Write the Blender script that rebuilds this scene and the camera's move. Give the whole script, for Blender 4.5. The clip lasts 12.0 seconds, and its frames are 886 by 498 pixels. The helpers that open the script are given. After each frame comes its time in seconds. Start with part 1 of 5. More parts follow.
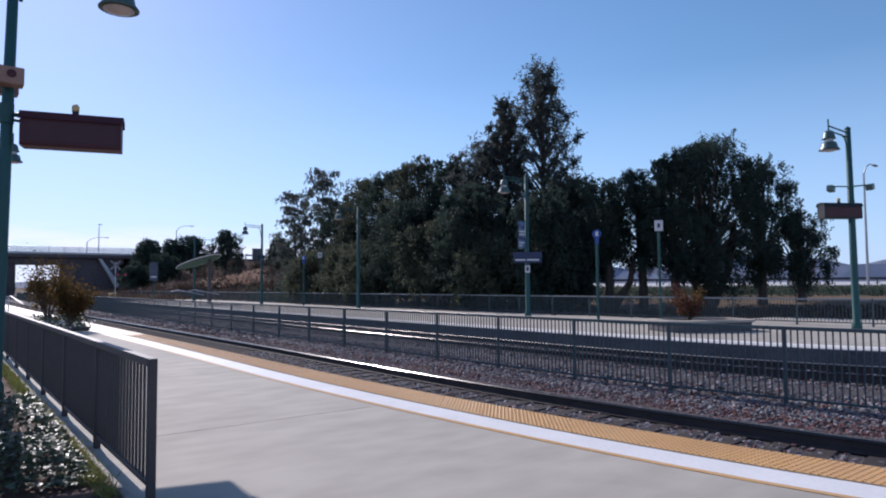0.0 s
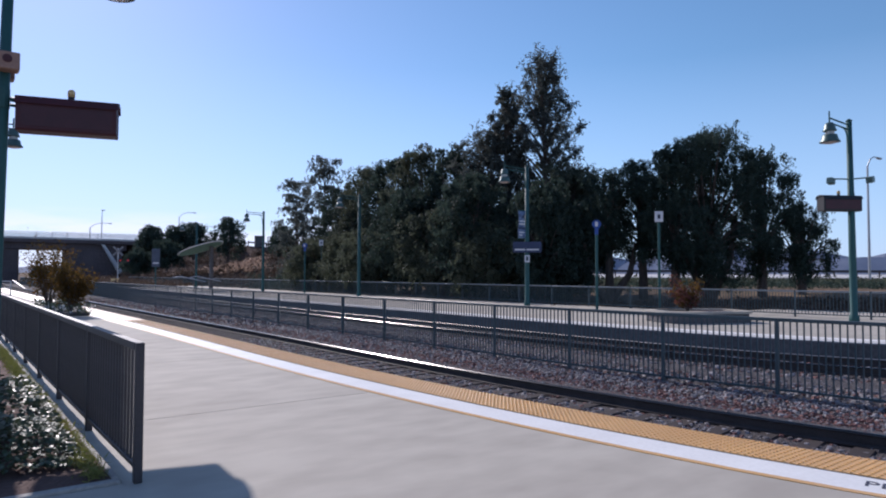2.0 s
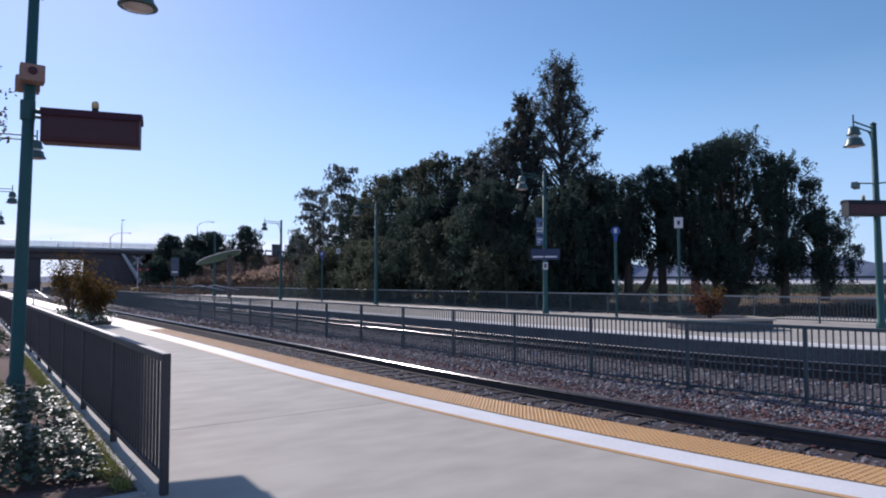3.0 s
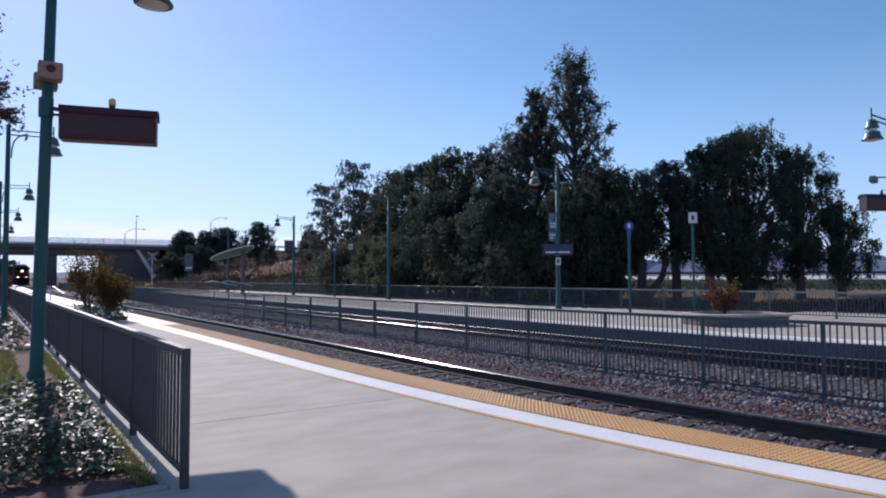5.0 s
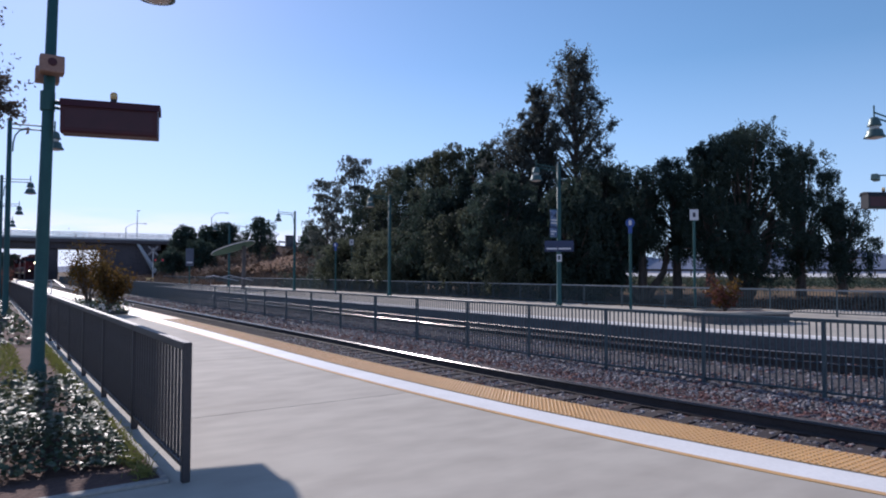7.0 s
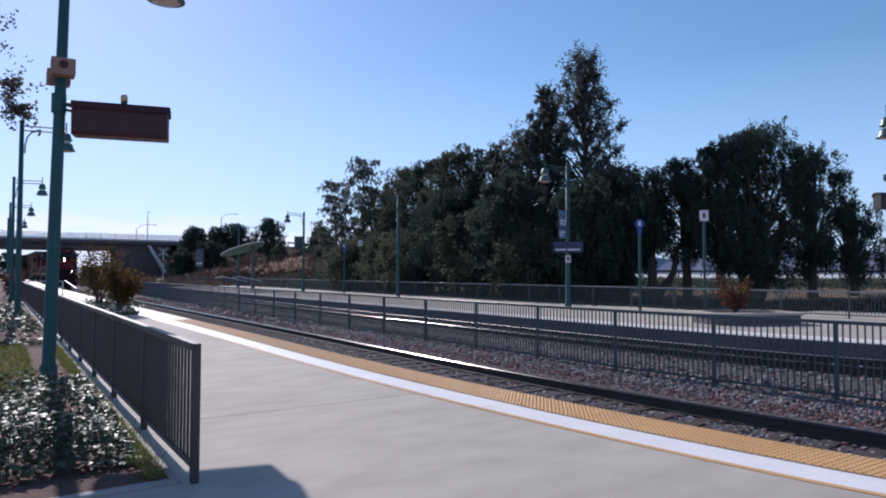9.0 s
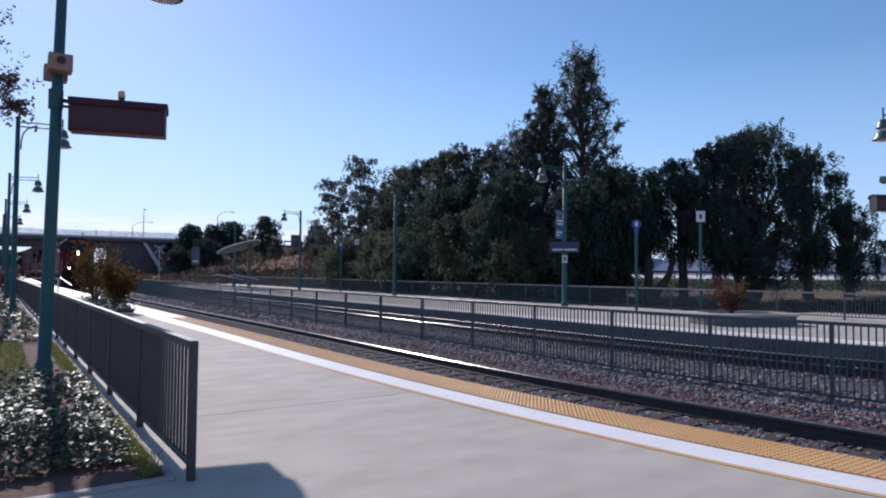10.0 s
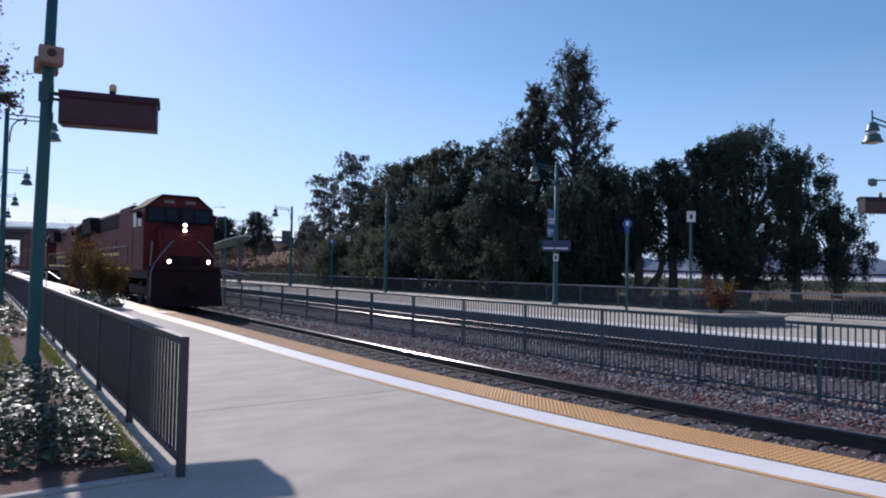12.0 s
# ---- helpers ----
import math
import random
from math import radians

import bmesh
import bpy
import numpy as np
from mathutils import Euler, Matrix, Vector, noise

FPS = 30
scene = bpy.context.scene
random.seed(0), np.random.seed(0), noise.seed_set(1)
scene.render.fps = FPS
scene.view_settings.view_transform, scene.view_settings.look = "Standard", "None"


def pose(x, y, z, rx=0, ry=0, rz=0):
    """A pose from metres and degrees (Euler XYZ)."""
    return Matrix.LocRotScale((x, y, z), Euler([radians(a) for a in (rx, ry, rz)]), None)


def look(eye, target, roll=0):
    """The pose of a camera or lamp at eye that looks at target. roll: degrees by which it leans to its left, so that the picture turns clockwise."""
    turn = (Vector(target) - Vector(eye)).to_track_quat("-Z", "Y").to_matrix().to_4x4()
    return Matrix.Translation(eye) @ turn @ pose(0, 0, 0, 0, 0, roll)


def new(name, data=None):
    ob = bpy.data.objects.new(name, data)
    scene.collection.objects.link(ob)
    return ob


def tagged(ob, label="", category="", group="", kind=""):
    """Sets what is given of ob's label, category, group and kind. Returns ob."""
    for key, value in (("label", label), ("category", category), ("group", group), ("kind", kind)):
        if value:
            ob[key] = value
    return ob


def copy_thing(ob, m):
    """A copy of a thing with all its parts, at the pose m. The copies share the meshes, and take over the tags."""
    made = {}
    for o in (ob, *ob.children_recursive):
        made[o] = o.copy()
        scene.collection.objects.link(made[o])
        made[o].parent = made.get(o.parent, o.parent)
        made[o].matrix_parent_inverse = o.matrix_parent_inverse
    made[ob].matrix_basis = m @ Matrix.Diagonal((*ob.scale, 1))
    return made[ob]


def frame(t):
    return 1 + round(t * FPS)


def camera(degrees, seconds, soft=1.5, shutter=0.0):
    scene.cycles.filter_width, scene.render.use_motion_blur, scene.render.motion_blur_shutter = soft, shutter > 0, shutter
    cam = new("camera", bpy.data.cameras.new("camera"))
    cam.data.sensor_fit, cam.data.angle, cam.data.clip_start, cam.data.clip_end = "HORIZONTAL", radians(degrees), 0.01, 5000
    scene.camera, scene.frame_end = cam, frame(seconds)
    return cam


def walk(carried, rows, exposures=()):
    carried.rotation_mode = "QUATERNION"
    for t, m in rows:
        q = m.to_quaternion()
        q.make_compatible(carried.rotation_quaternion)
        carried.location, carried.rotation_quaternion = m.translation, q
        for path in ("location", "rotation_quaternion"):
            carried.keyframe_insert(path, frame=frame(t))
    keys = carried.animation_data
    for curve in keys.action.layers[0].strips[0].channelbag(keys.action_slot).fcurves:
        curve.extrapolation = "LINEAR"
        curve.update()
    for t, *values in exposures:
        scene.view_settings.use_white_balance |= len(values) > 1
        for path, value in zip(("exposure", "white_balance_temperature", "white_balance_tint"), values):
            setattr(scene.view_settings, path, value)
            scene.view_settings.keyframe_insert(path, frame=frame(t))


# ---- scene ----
# ================= camera and its walk =================
cam = camera(67.8, 12.0, soft=2.0)
ROWS = [  # seconds, place, yaw, pitch, lean
    (0.0, -0.001, -0.013, 1.617, -37.51, 3.08, -0.44),
    (0.5, 0.020, -0.051, 1.609, -37.57, 2.94, -0.34),
    (1.0, 0.065, -0.068, 1.607, -36.49, 2.23, -0.42),
    (1.5, 0.078, -0.120, 1.607, -37.41, 2.24, -0.29),
    (2.0, 0.086, -0.127, 1.607, -37.27, 2.13, 0.12),
    (2.5, 0.084, -0.059, 1.611, -36.18, 2.73, -0.36),
    (3.0, 0.056, -0.023, 1.620, -35.90, 2.78, -0.14),
    (3.5, 0.040, 0.006, 1.613, -34.72, 2.45, -0.44),
    (5.5, 0.018, 0.005, 1.617, -34.96, 2.41, -0.11),
    (6.0, 0.017, 0.012, 1.617, -35.04, 2.55, -0.08),
    (6.5, 0.011, 0.003, 1.617, -35.17, 2.52, 0.04),
    (7.0, 0.016, 0.011, 1.614, -34.82, 2.05, 0.11),
    (9.0, 0.023, 0.019, 1.617, -34.07, 2.13, 0.13),
    (9.5, 0.016, 0.016, 1.613, -34.18, 2.08, 0.47),
    (10.0, 0.014, 0.034, 1.609, -34.37, 2.08, 0.47),
    (10.5, 0.006, 0.014, 1.616, -34.44, 2.24, 0.65),
    (11.0, 0.008, 0.028, 1.613, -34.51, 2.24, 0.70),
    (11.5, 0.003, 0.024, 1.608, -34.90, 1.87, 0.83),
    (12.0, 0.001, 0.031, 1.615, -35.13, 1.86, 1.00),
]
walk(cam, [(t, pose(x, y, z, 90 + p, 0, yaw) @ pose(0, 0, 0, 0, 0, lean)) for t, x, y, z, yaw, p, lean in ROWS],
     [(0.0, 0.0, 5600, 20), (12.0, 0.0, 5600, 20)])

# ================= world, sun =================
SUN_EL, SUN_AZ = 33.7, 2.5          # degrees up, degrees from +y towards +x
world = bpy.data.worlds.new("sky")
scene.world = world
world.use_nodes = True
wn, wl = world.node_tree.nodes, world.node_tree.links
sky = wn.new("ShaderNodeTexSky")
sky.sky_type, sky.sun_disc = "NISHITA", False
sky.sun_elevation, sky.sun_rotation = radians(SUN_EL), radians(SUN_AZ)
sky.air_density, sky.dust_density, sky.ozone_density = 1.0, 0.2, 2.0
bg = wn["Background"]
bg.inputs["Strength"].default_value = 0.11
# a bank of low cloud along the horizon
geo = wn.new("ShaderNodeTexCoord")
sep = wn.new("ShaderNodeSeparateXYZ")
wl.new(geo.outputs["Generated"], sep.inputs[0])
band = wn.new("ShaderNodeMapRange")
band.inputs["From Min"].default_value, band.inputs["From Max"].default_value = 0.088, 0.06
wl.new(sep.outputs["Z"], band.inputs["Value"])
stretch = wn.new("ShaderNodeMapping")
stretch.inputs["Scale"].default_value = (5, 5, 26)
wl.new(geo.outputs["Generated"], stretch.inputs[0])
puff = wn.new("ShaderNodeTexNoise")
puff.inputs["Scale"].default_value, puff.inputs["Detail"].default_value = 1.6, 6
wl.new(stretch.outputs[0], puff.inputs["Vector"])
edge = wn.new("ShaderNodeMapRange")
edge.inputs["From Min"].default_value, edge.inputs["From Max"].default_value = 0.4, 0.56
wl.new(puff.outputs["Fac"], edge.inputs["Value"])
mul = wn.new("ShaderNodeMath")
mul.operation = "MULTIPLY"
wl.new(band.outputs[0], mul.inputs[0])
wl.new(edge.outputs[0], mul.inputs[1])
cloud = wn.new("ShaderNodeMix")
cloud.data_type = "RGBA"
cloud.inputs["B"].default_value = (8.6, 8.9, 9.4, 1)
bank = wn.new("ShaderNodeMapRange")      # the bank lies ahead and thins out to the side
bank.inputs["From Min"].default_value, bank.inputs["From Max"].default_value = 0.7, 0.45
wl.new(sep.outputs["X"], bank.inputs["Value"])
thin = wn.new("ShaderNodeMath")
thin.operation = "MULTIPLY"
wl.new(mul.outputs[0], thin.inputs[0])
wl.new(bank.outputs[0], thin.inputs[1])
wl.new(thin.outputs[0], cloud.inputs["Factor"])
haze = wn.new("ShaderNodeMapRange")
haze.inputs["From Min"].default_value, haze.inputs["From Max"].default_value = 0.3, 0.0
haze.inputs["To Max"].default_value = 0.72
wl.new(sep.outputs["Z"], haze.inputs["Value"])
air = wn.new("ShaderNodeMix")
air.data_type = "RGBA"
air.inputs["B"].default_value = (4.9, 6.2, 8.4, 1)
wl.new(haze.outputs[0], air.inputs["Factor"])
hue = wn.new("ShaderNodeMix")            # the sky leans to cyan away from the sun
hue.data_type, hue.blend_type = "RGBA", "MULTIPLY"
turn = wn.new("ShaderNodeMapRange")
turn.inputs["From Min"].default_value, turn.inputs["From Max"].default_value = 0.25, 0.8
wl.new(sep.outputs["X"], turn.inputs["Value"])
wl.new(turn.outputs[0], hue.inputs["Factor"])
hue.inputs["B"].default_value = (0.88, 1.03, 0.99, 1)
wl.new(sky.outputs[0], hue.inputs["A"])
wl.new(hue.outputs["Result"], air.inputs["A"])
wl.new(air.outputs["Result"], cloud.inputs["A"])
wl.new(cloud.outputs["Result"], bg.inputs["Color"])

sun = new("sun", bpy.data.lights.new("sun", "SUN"))
sun.data.energy, sun.data.angle, sun.data.color = 4.3, radians(0.53), (1.0, 0.88, 0.72)
sun_way = Vector((math.sin(radians(SUN_AZ)) * math.cos(radians(SUN_EL)), math.cos(radians(SUN_AZ)) * math.cos(radians(SUN_EL)), math.sin(radians(SUN_EL))))
sun.matrix_world = look(sun_way * 100, (0, 0, 0))


# ================= materials =================
def mat(name, a, b=None, rough=0.8, metal=0.0, scale=4.0, fine=40.0, bump=0.15, dist=0.01, spec=0.5, island=0.0, glow=None, stretch_v=(1, 1, 1), leaf=0.0, grime=0.0):
    """A procedural surface: two tones mixed by coarse and fine noise, with relief; island: variation piece by piece."""
    m = bpy.data.materials.new(name)
    m.use_nodes = True
    n, l = m.node_tree.nodes, m.node_tree.links
    s = n["Principled BSDF"]
    b = b or tuple(v * 0.7 for v in a)
    co = n.new("ShaderNodeTexCoord")
    mp = n.new("ShaderNodeMapping")
    mp.inputs["Scale"].default_value = stretch_v
    l.new(co.outputs["Object"], mp.inputs[0])
    n1, n2 = n.new("ShaderNodeTexNoise"), n.new("ShaderNodeTexNoise")
    n1.inputs["Scale"].default_value, n1.inputs["Detail"].default_value = scale, 4
    n2.inputs["Scale"].default_value, n2.inputs["Detail"].default_value = fine, 3
    l.new(mp.outputs[0], n1.inputs["Vector"])
    l.new(mp.outputs[0], n2.inputs["Vector"])
    add = n.new("ShaderNodeMath")
    add.operation = "ADD"
    l.new(n1.outputs["Fac"], add.inputs[0])
    l.new(n2.outputs["Fac"], add.inputs[1])
    rng = n.new("ShaderNodeMapRange")
    rng.inputs["From Min"].default_value, rng.inputs["From Max"].default_value = 0.75, 1.25
    l.new(add.outputs[0], rng.inputs["Value"])
    last = rng.outputs[0]
    if island:
        g = n.new("ShaderNodeNewGeometry")
        oi = n.new("ShaderNodeObjectInfo")
        s1 = n.new("ShaderNodeMath")
        s1.operation = "ADD"
        l.new(g.outputs["Random Per Island"], s1.inputs[0])
        l.new(oi.outputs["Random"], s1.inputs[1])
        fr = n.new("ShaderNodeMath")
        fr.operation = "FRACT"
        l.new(s1.outputs[0], fr.inputs[0])
        mx = n.new("ShaderNodeMix")
        mx.inputs["Factor"].default_value = island
        l.new(last, mx.inputs["A"])
        l.new(fr.outputs[0], mx.inputs["B"])
        last = mx.outputs["Result"]
    mix = n.new("ShaderNodeMix")
    mix.data_type = "RGBA"
    mix.inputs["A"].default_value, mix.inputs["B"].default_value = (*a, 1), (*b, 1)
    l.new(last, mix.inputs["Factor"])
    l.new(mix.outputs["Result"], s.inputs["Base Color"])
    s.inputs["Roughness"].default_value, s.inputs["Metallic"].default_value = rough, metal
    s.inputs["Specular IOR Level"].default_value = spec
    if bump:
        bp = n.new("ShaderNodeBump")
        bp.inputs["Strength"].default_value, bp.inputs["Distance"].default_value = bump, dist
        l.new(n2.outputs["Fac"], bp.inputs["Height"])
        l.new(bp.outputs[0], s.inputs["Normal"])
    if glow:
        s.inputs["Emission Color"].default_value, s.inputs["Emission Strength"].default_value = (*glow[:3], 1), glow[3]
    if leaf:
        tr = n.new("ShaderNodeBsdfTranslucent")
        l.new(mix.outputs["Result"], tr.inputs["Color"])
        ms = n.new("ShaderNodeMixShader")
        ms.inputs[0].default_value = leaf
        l.new(s.outputs[0], ms.inputs[1])
        l.new(tr.outputs[0], ms.inputs[2])
        l.new(ms.outputs[0], n["Material Output"].inputs["Surface"])
    return m


M_CONC = mat("platform_concrete", (0.485, 0.445, 0.372), (0.37, 0.332, 0.277), 0.8, scale=0.3, fine=2.4, bump=0.07, dist=0.004, spec=0.3, island=0.1, stretch_v=(0.6, 1.15, 1))
M_KERB = mat("kerb_concrete", (0.42, 0.40, 0.36), (0.30, 0.28, 0.25), 0.85, scale=2, fine=30)
M_YEL = mat("tactile_yellow", (0.74, 0.42, 0.13), (0.62, 0.34, 0.11), 0.38, spec=0.8, scale=1.5, fine=30, bump=0.1, island=0.15)
M_WHITE = mat("white_line_paint", (0.87, 0.85, 0.81), (0.76, 0.74, 0.70), 0.5, scale=2, fine=25, bump=0.1)
M_INK = mat("stencil_paint", (0.06, 0.06, 0.09), None, 0.7)
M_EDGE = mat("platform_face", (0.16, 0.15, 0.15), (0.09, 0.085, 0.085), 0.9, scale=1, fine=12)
M_BALLAST = mat("ballast_bed", (0.10, 0.09, 0.09), (0.05, 0.04, 0.042), 0.95, scale=5, fine=26, bump=0.9, dist=0.06)
M_STONE = mat("ballast_stone", (0.34, 0.32, 0.33), (0.035, 0.026, 0.028), 0.7, scale=0.8, fine=30, island=0.85, bump=0.2)
M_STONE_RED = mat("rusty_ballast_stone", (0.22, 0.10, 0.085), (0.07, 0.03, 0.03), 0.8, scale=3, fine=30, island=0.85, bump=0.2)
M_RAIL = mat("rail_steel", (0.07, 0.055, 0.05), (0.045, 0.035, 0.03), 0.75, scale=3, fine=40)
M_HEAD = mat("rail_head_polished", (0.085, 0.08, 0.078), (0.055, 0.052, 0.05), 0.24, 1.0, scale=3, fine=60, bump=0.01)
M_HEAD_DULL = mat("rail_head_dull", (0.3, 0.28, 0.27), (0.2, 0.19, 0.18), 0.5, 0.8, scale=3, fine=60, bump=0.02)
M_TIE = mat("timber_sleeper", (0.05, 0.036, 0.034), (0.024, 0.018, 0.017), 0.9, scale=3, fine=25, island=0.5, stretch_v=(1, 5, 1))
M_FENCE = mat("dark_fence_paint", (0.055, 0.048, 0.052), (0.038, 0.034, 0.037), 0.5, scale=2, fine=50, bump=0.05)
M_FENCE2 = mat("grey_green_fence_paint", (0.065, 0.098, 0.108), (0.05, 0.076, 0.085), 0.38, scale=2, fine=50, bump=0.05)
# lighter fence tone: the sun's gleam on the top rail, put into the colour
M_SUNLIT_RAIL = mat("sunlit_rail_tone", (0.26, 0.28, 0.29), (0.19, 0.21, 0.22), 0.35, scale=0.4, fine=30, bump=0.04)
M_TEAL = mat("teal_pole_paint", (0.04, 0.115, 0.11), (0.032, 0.09, 0.088), 0.58, spec=0.3, scale=2, fine=40, bump=0.05)
M_BELL = mat("verdigris_lamp_bell", (0.10, 0.16, 0.145), (0.07, 0.12, 0.11), 0.4, 0.2, scale=4, fine=40)
M_GLOBE = mat("frosted_lamp_glass", (0.72, 0.72, 0.68), (0.6, 0.6, 0.56), 0.3)
M_LENS = mat("pale_lamp_lens", (0.62, 0.52, 0.47), (0.5, 0.42, 0.38), 0.4, bump=0)
M_BOX = mat("tan_speaker_metal", (0.36, 0.22, 0.165), (0.27, 0.16, 0.12), 0.6, scale=6)
M_SIGN = mat("dark_red_sign_metal", (0.07, 0.014, 0.02), (0.05, 0.011, 0.016), 0.6, scale=3, bump=0.04)
M_GLASS = mat("dark_display_glass", (0.06, 0.012, 0.018), None, 0.5, bump=0)
M_BLACK = mat("black_metal", (0.02, 0.02, 0.022), None, 0.55)
M_BEACON = mat("amber_beacon", (0.75, 0.55, 0.25), (0.65, 0.45, 0.2), 0.25, bump=0)
M_BLUE = mat("blue_sign_enamel", (0.026, 0.042, 0.11), (0.02, 0.034, 0.088), 0.45, bump=0.03)
M_BLUE2 = mat("bright_blue_enamel", (0.03, 0.09, 0.36), None, 0.4, bump=0.02)
M_PANEL = mat("weathered_blue_grey_panel", (0.10, 0.12, 0.17), (0.07, 0.085, 0.12), 0.6, bump=0.03)
M_BARS = mat("sign_lettering_white", (0.7, 0.7, 0.7), (0.6, 0.6, 0.62), 0.5, bump=0)
M_DULL = mat("greyed_white_board", (0.3, 0.29, 0.29), (0.22, 0.21, 0.21), 0.7, bump=0.02)
M_BANNER = mat("banner_cloth", (0.22, 0.29, 0.42), (0.05, 0.09, 0.2), 0.8, scale=3, fine=9, bump=0.1)
M_SOIL = mat("bed_soil", (0.15, 0.085, 0.065), (0.085, 0.05, 0.04), 0.95, scale=2, fine=30, bump=0.7, dist=0.03)
M_DRY = mat("dry_ground", (0.22, 0.16, 0.115), (0.12, 0.095, 0.065), 0.95, scale=0.12, fine=2.5, bump=0.6, dist=0.1, spec=0.05)
M_GRASS = mat("lawn_grass", (0.17, 0.21, 0.045), (0.26, 0.24, 0.075), 0.8, scale=2, fine=20, island=0.5, leaf=0.3)
M_SHRUB = mat("glossy_shrub_leaf", (0.125, 0.165, 0.095), (0.045, 0.065, 0.035), 0.46, scale=3, fine=20, island=0.7, leaf=0.15, spec=0.45, bump=0)
M_BUSH = mat("autumn_bush_leaf", (0.15, 0.082, 0.025), (0.055, 0.05, 0.018), 0.8, scale=1.3, fine=8, island=0.5, leaf=0.55, bump=0, spec=0.15)
M_BUSHRED = mat("red_autumn_leaf", (0.18, 0.066, 0.045), (0.10, 0.045, 0.032), 0.55, scale=1.3, fine=8, island=0.6, leaf=0.35, bump=0)
M_FLOWER = mat("white_flowers", (0.8, 0.78, 0.75), (0.65, 0.65, 0.6), 0.6, island=0.5, leaf=0.3, bump=0)
M_LEAF = mat("dark_tree_leaf", (0.072, 0.102, 0.078), (0.032, 0.049, 0.039), 0.7, scale=0.35, fine=4, island=0.45, leaf=0.4, spec=0.2, bump=0)
M_OLIVE = mat("olive_tree_leaf", (0.12, 0.136, 0.09), (0.062, 0.073, 0.05), 0.65, scale=0.3, fine=4, island=0.45, leaf=0.46, spec=0.25, bump=0)
M_EUC = mat("eucalyptus_leaf", (0.145, 0.16, 0.14), (0.072, 0.084, 0.074), 0.65, scale=0.4, fine=4, island=0.45, leaf=0.45, spec=0.25, bump=0)
M_BARK = mat("tree_bark", (0.12, 0.095, 0.078), (0.06, 0.048, 0.04), 0.9, scale=2, fine=14, bump=0.6, dist=0.03, stretch_v=(3, 3, 0.6))
M_BANK = mat("embankment_earth", (0.17, 0.115, 0.09), (0.085, 0.062, 0.05), 0.95, scale=0.2, fine=2, bump=0.6, dist=0.15, spec=0.05)
M_SCRUB = mat("dry_scrub", (0.13, 0.083, 0.058), (0.064, 0.05, 0.035), 0.8, scale=0.4, fine=3, island=0.6, leaf=0.25, bump=0)
M_PALEGRASS = mat("pale_plume_grass", (0.5, 0.38, 0.31), (0.32, 0.23, 0.17), 0.8, island=0.6, leaf=0.6, bump=0)
# concrete darkened in its base colour to carry the shade beneath the deck
M_BRIDGE = mat("bridge_concrete_shade_tone", (0.145, 0.12, 0.118), (0.10, 0.082, 0.082), 0.9, spec=0.1, scale=0.4, fine=4)
M_PALE = mat("pale_concrete", (0.62, 0.60, 0.57), (0.5, 0.48, 0.46), 0.85, scale=0.6, fine=6)
M_MESH = mat("galvanised_steel", (0.5, 0.5, 0.5), (0.42, 0.42, 0.42), 0.45, 0.6)
M_GREENROOF = mat("green_roof_metal", (0.09, 0.17, 0.14), (0.07, 0.135, 0.11), 0.75, spec=0.15, bump=0.04)
# distance haze is mixed into the hills' own blue-grey colour
M_HILL = mat("hill_haze_tint", (0.27, 0.30, 0.37), (0.22, 0.25, 0.32), 1.0, scale=0.004, fine=0.02, bump=0)
# orange paint lowered to dark maroon; backlit shade sits in the base colour
M_ORANGE = mat("locomotive_orange_backlit", (0.15, 0.02, 0.018), (0.09, 0.013, 0.013), 0.6, spec=0.2, scale=0.8, fine=12, bump=0.04)
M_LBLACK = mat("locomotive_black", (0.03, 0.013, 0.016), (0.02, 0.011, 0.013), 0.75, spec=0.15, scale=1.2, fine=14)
M_LYEL = mat("locomotive_yellow", (0.72, 0.5, 0.06), None, 0.45)
M_WIN = mat("cab_window_glass", (0.012, 0.012, 0.016), None, 0.2, spec=0.3, bump=0)
M_LAMP = mat("headlight_lens", (1, 0.95, 0.8), None, 0.3, glow=(1.0, 0.82, 0.45, 22.0), bump=0)
M_DITCH = mat("ditch_light_lens", (1, 0.95, 0.8), None, 0.3, glow=(1.0, 0.83, 0.47, 18.0), bump=0)
M_NUM = mat("lit_number_panel", (0.05, 0.045, 0.045), None, 0.5, glow=(0.9, 0.95, 1.0, 0.03), bump=0)
M_WAGON = mat("wagon_container", (0.13, 0.05, 0.038), (0.09, 0.036, 0.028), 0.7, scale=0.8, fine=8)
M_HANDRAIL = mat("handrail_grey_steel", (0.55, 0.55, 0.56), (0.45, 0.45, 0.46), 0.4, 0.5)
M_LRAIL = mat("locomotive_handrail_paint", (0.22, 0.2, 0.2), (0.16, 0.14, 0.14), 0.6)
M_REDLAMP = mat("red_signal_lens", (0.5, 0.03, 0.03), None, 0.3, glow=(1.0, 0.06, 0.05, 0.15), bump=0)


# ================= builders =================
def mesh_of(name, bm, material, smooth=False):
    me = bpy.data.meshes.new(name)
    bm.to_mesh(me)
    bm.free()
    for mm in (material if isinstance(material, (list, tuple)) else [material]):
        me.materials.append(mm)
    if smooth:
        me.shade_smooth()
    return me


def part(name, bm, material, parent=None, label="", smooth=False):
    ob = new(name, mesh_of(name, bm, material, smooth))
    if parent is not None:
        ob.parent = parent
    return tagged(ob, label)


def thing(name, label, category, group="", at=None, kind=""):
    ob = new(name)
    ob.empty_display_size = 0.2
    if at is not None:
        ob.matrix_world = at
    return tagged(ob, label, category, group, kind)


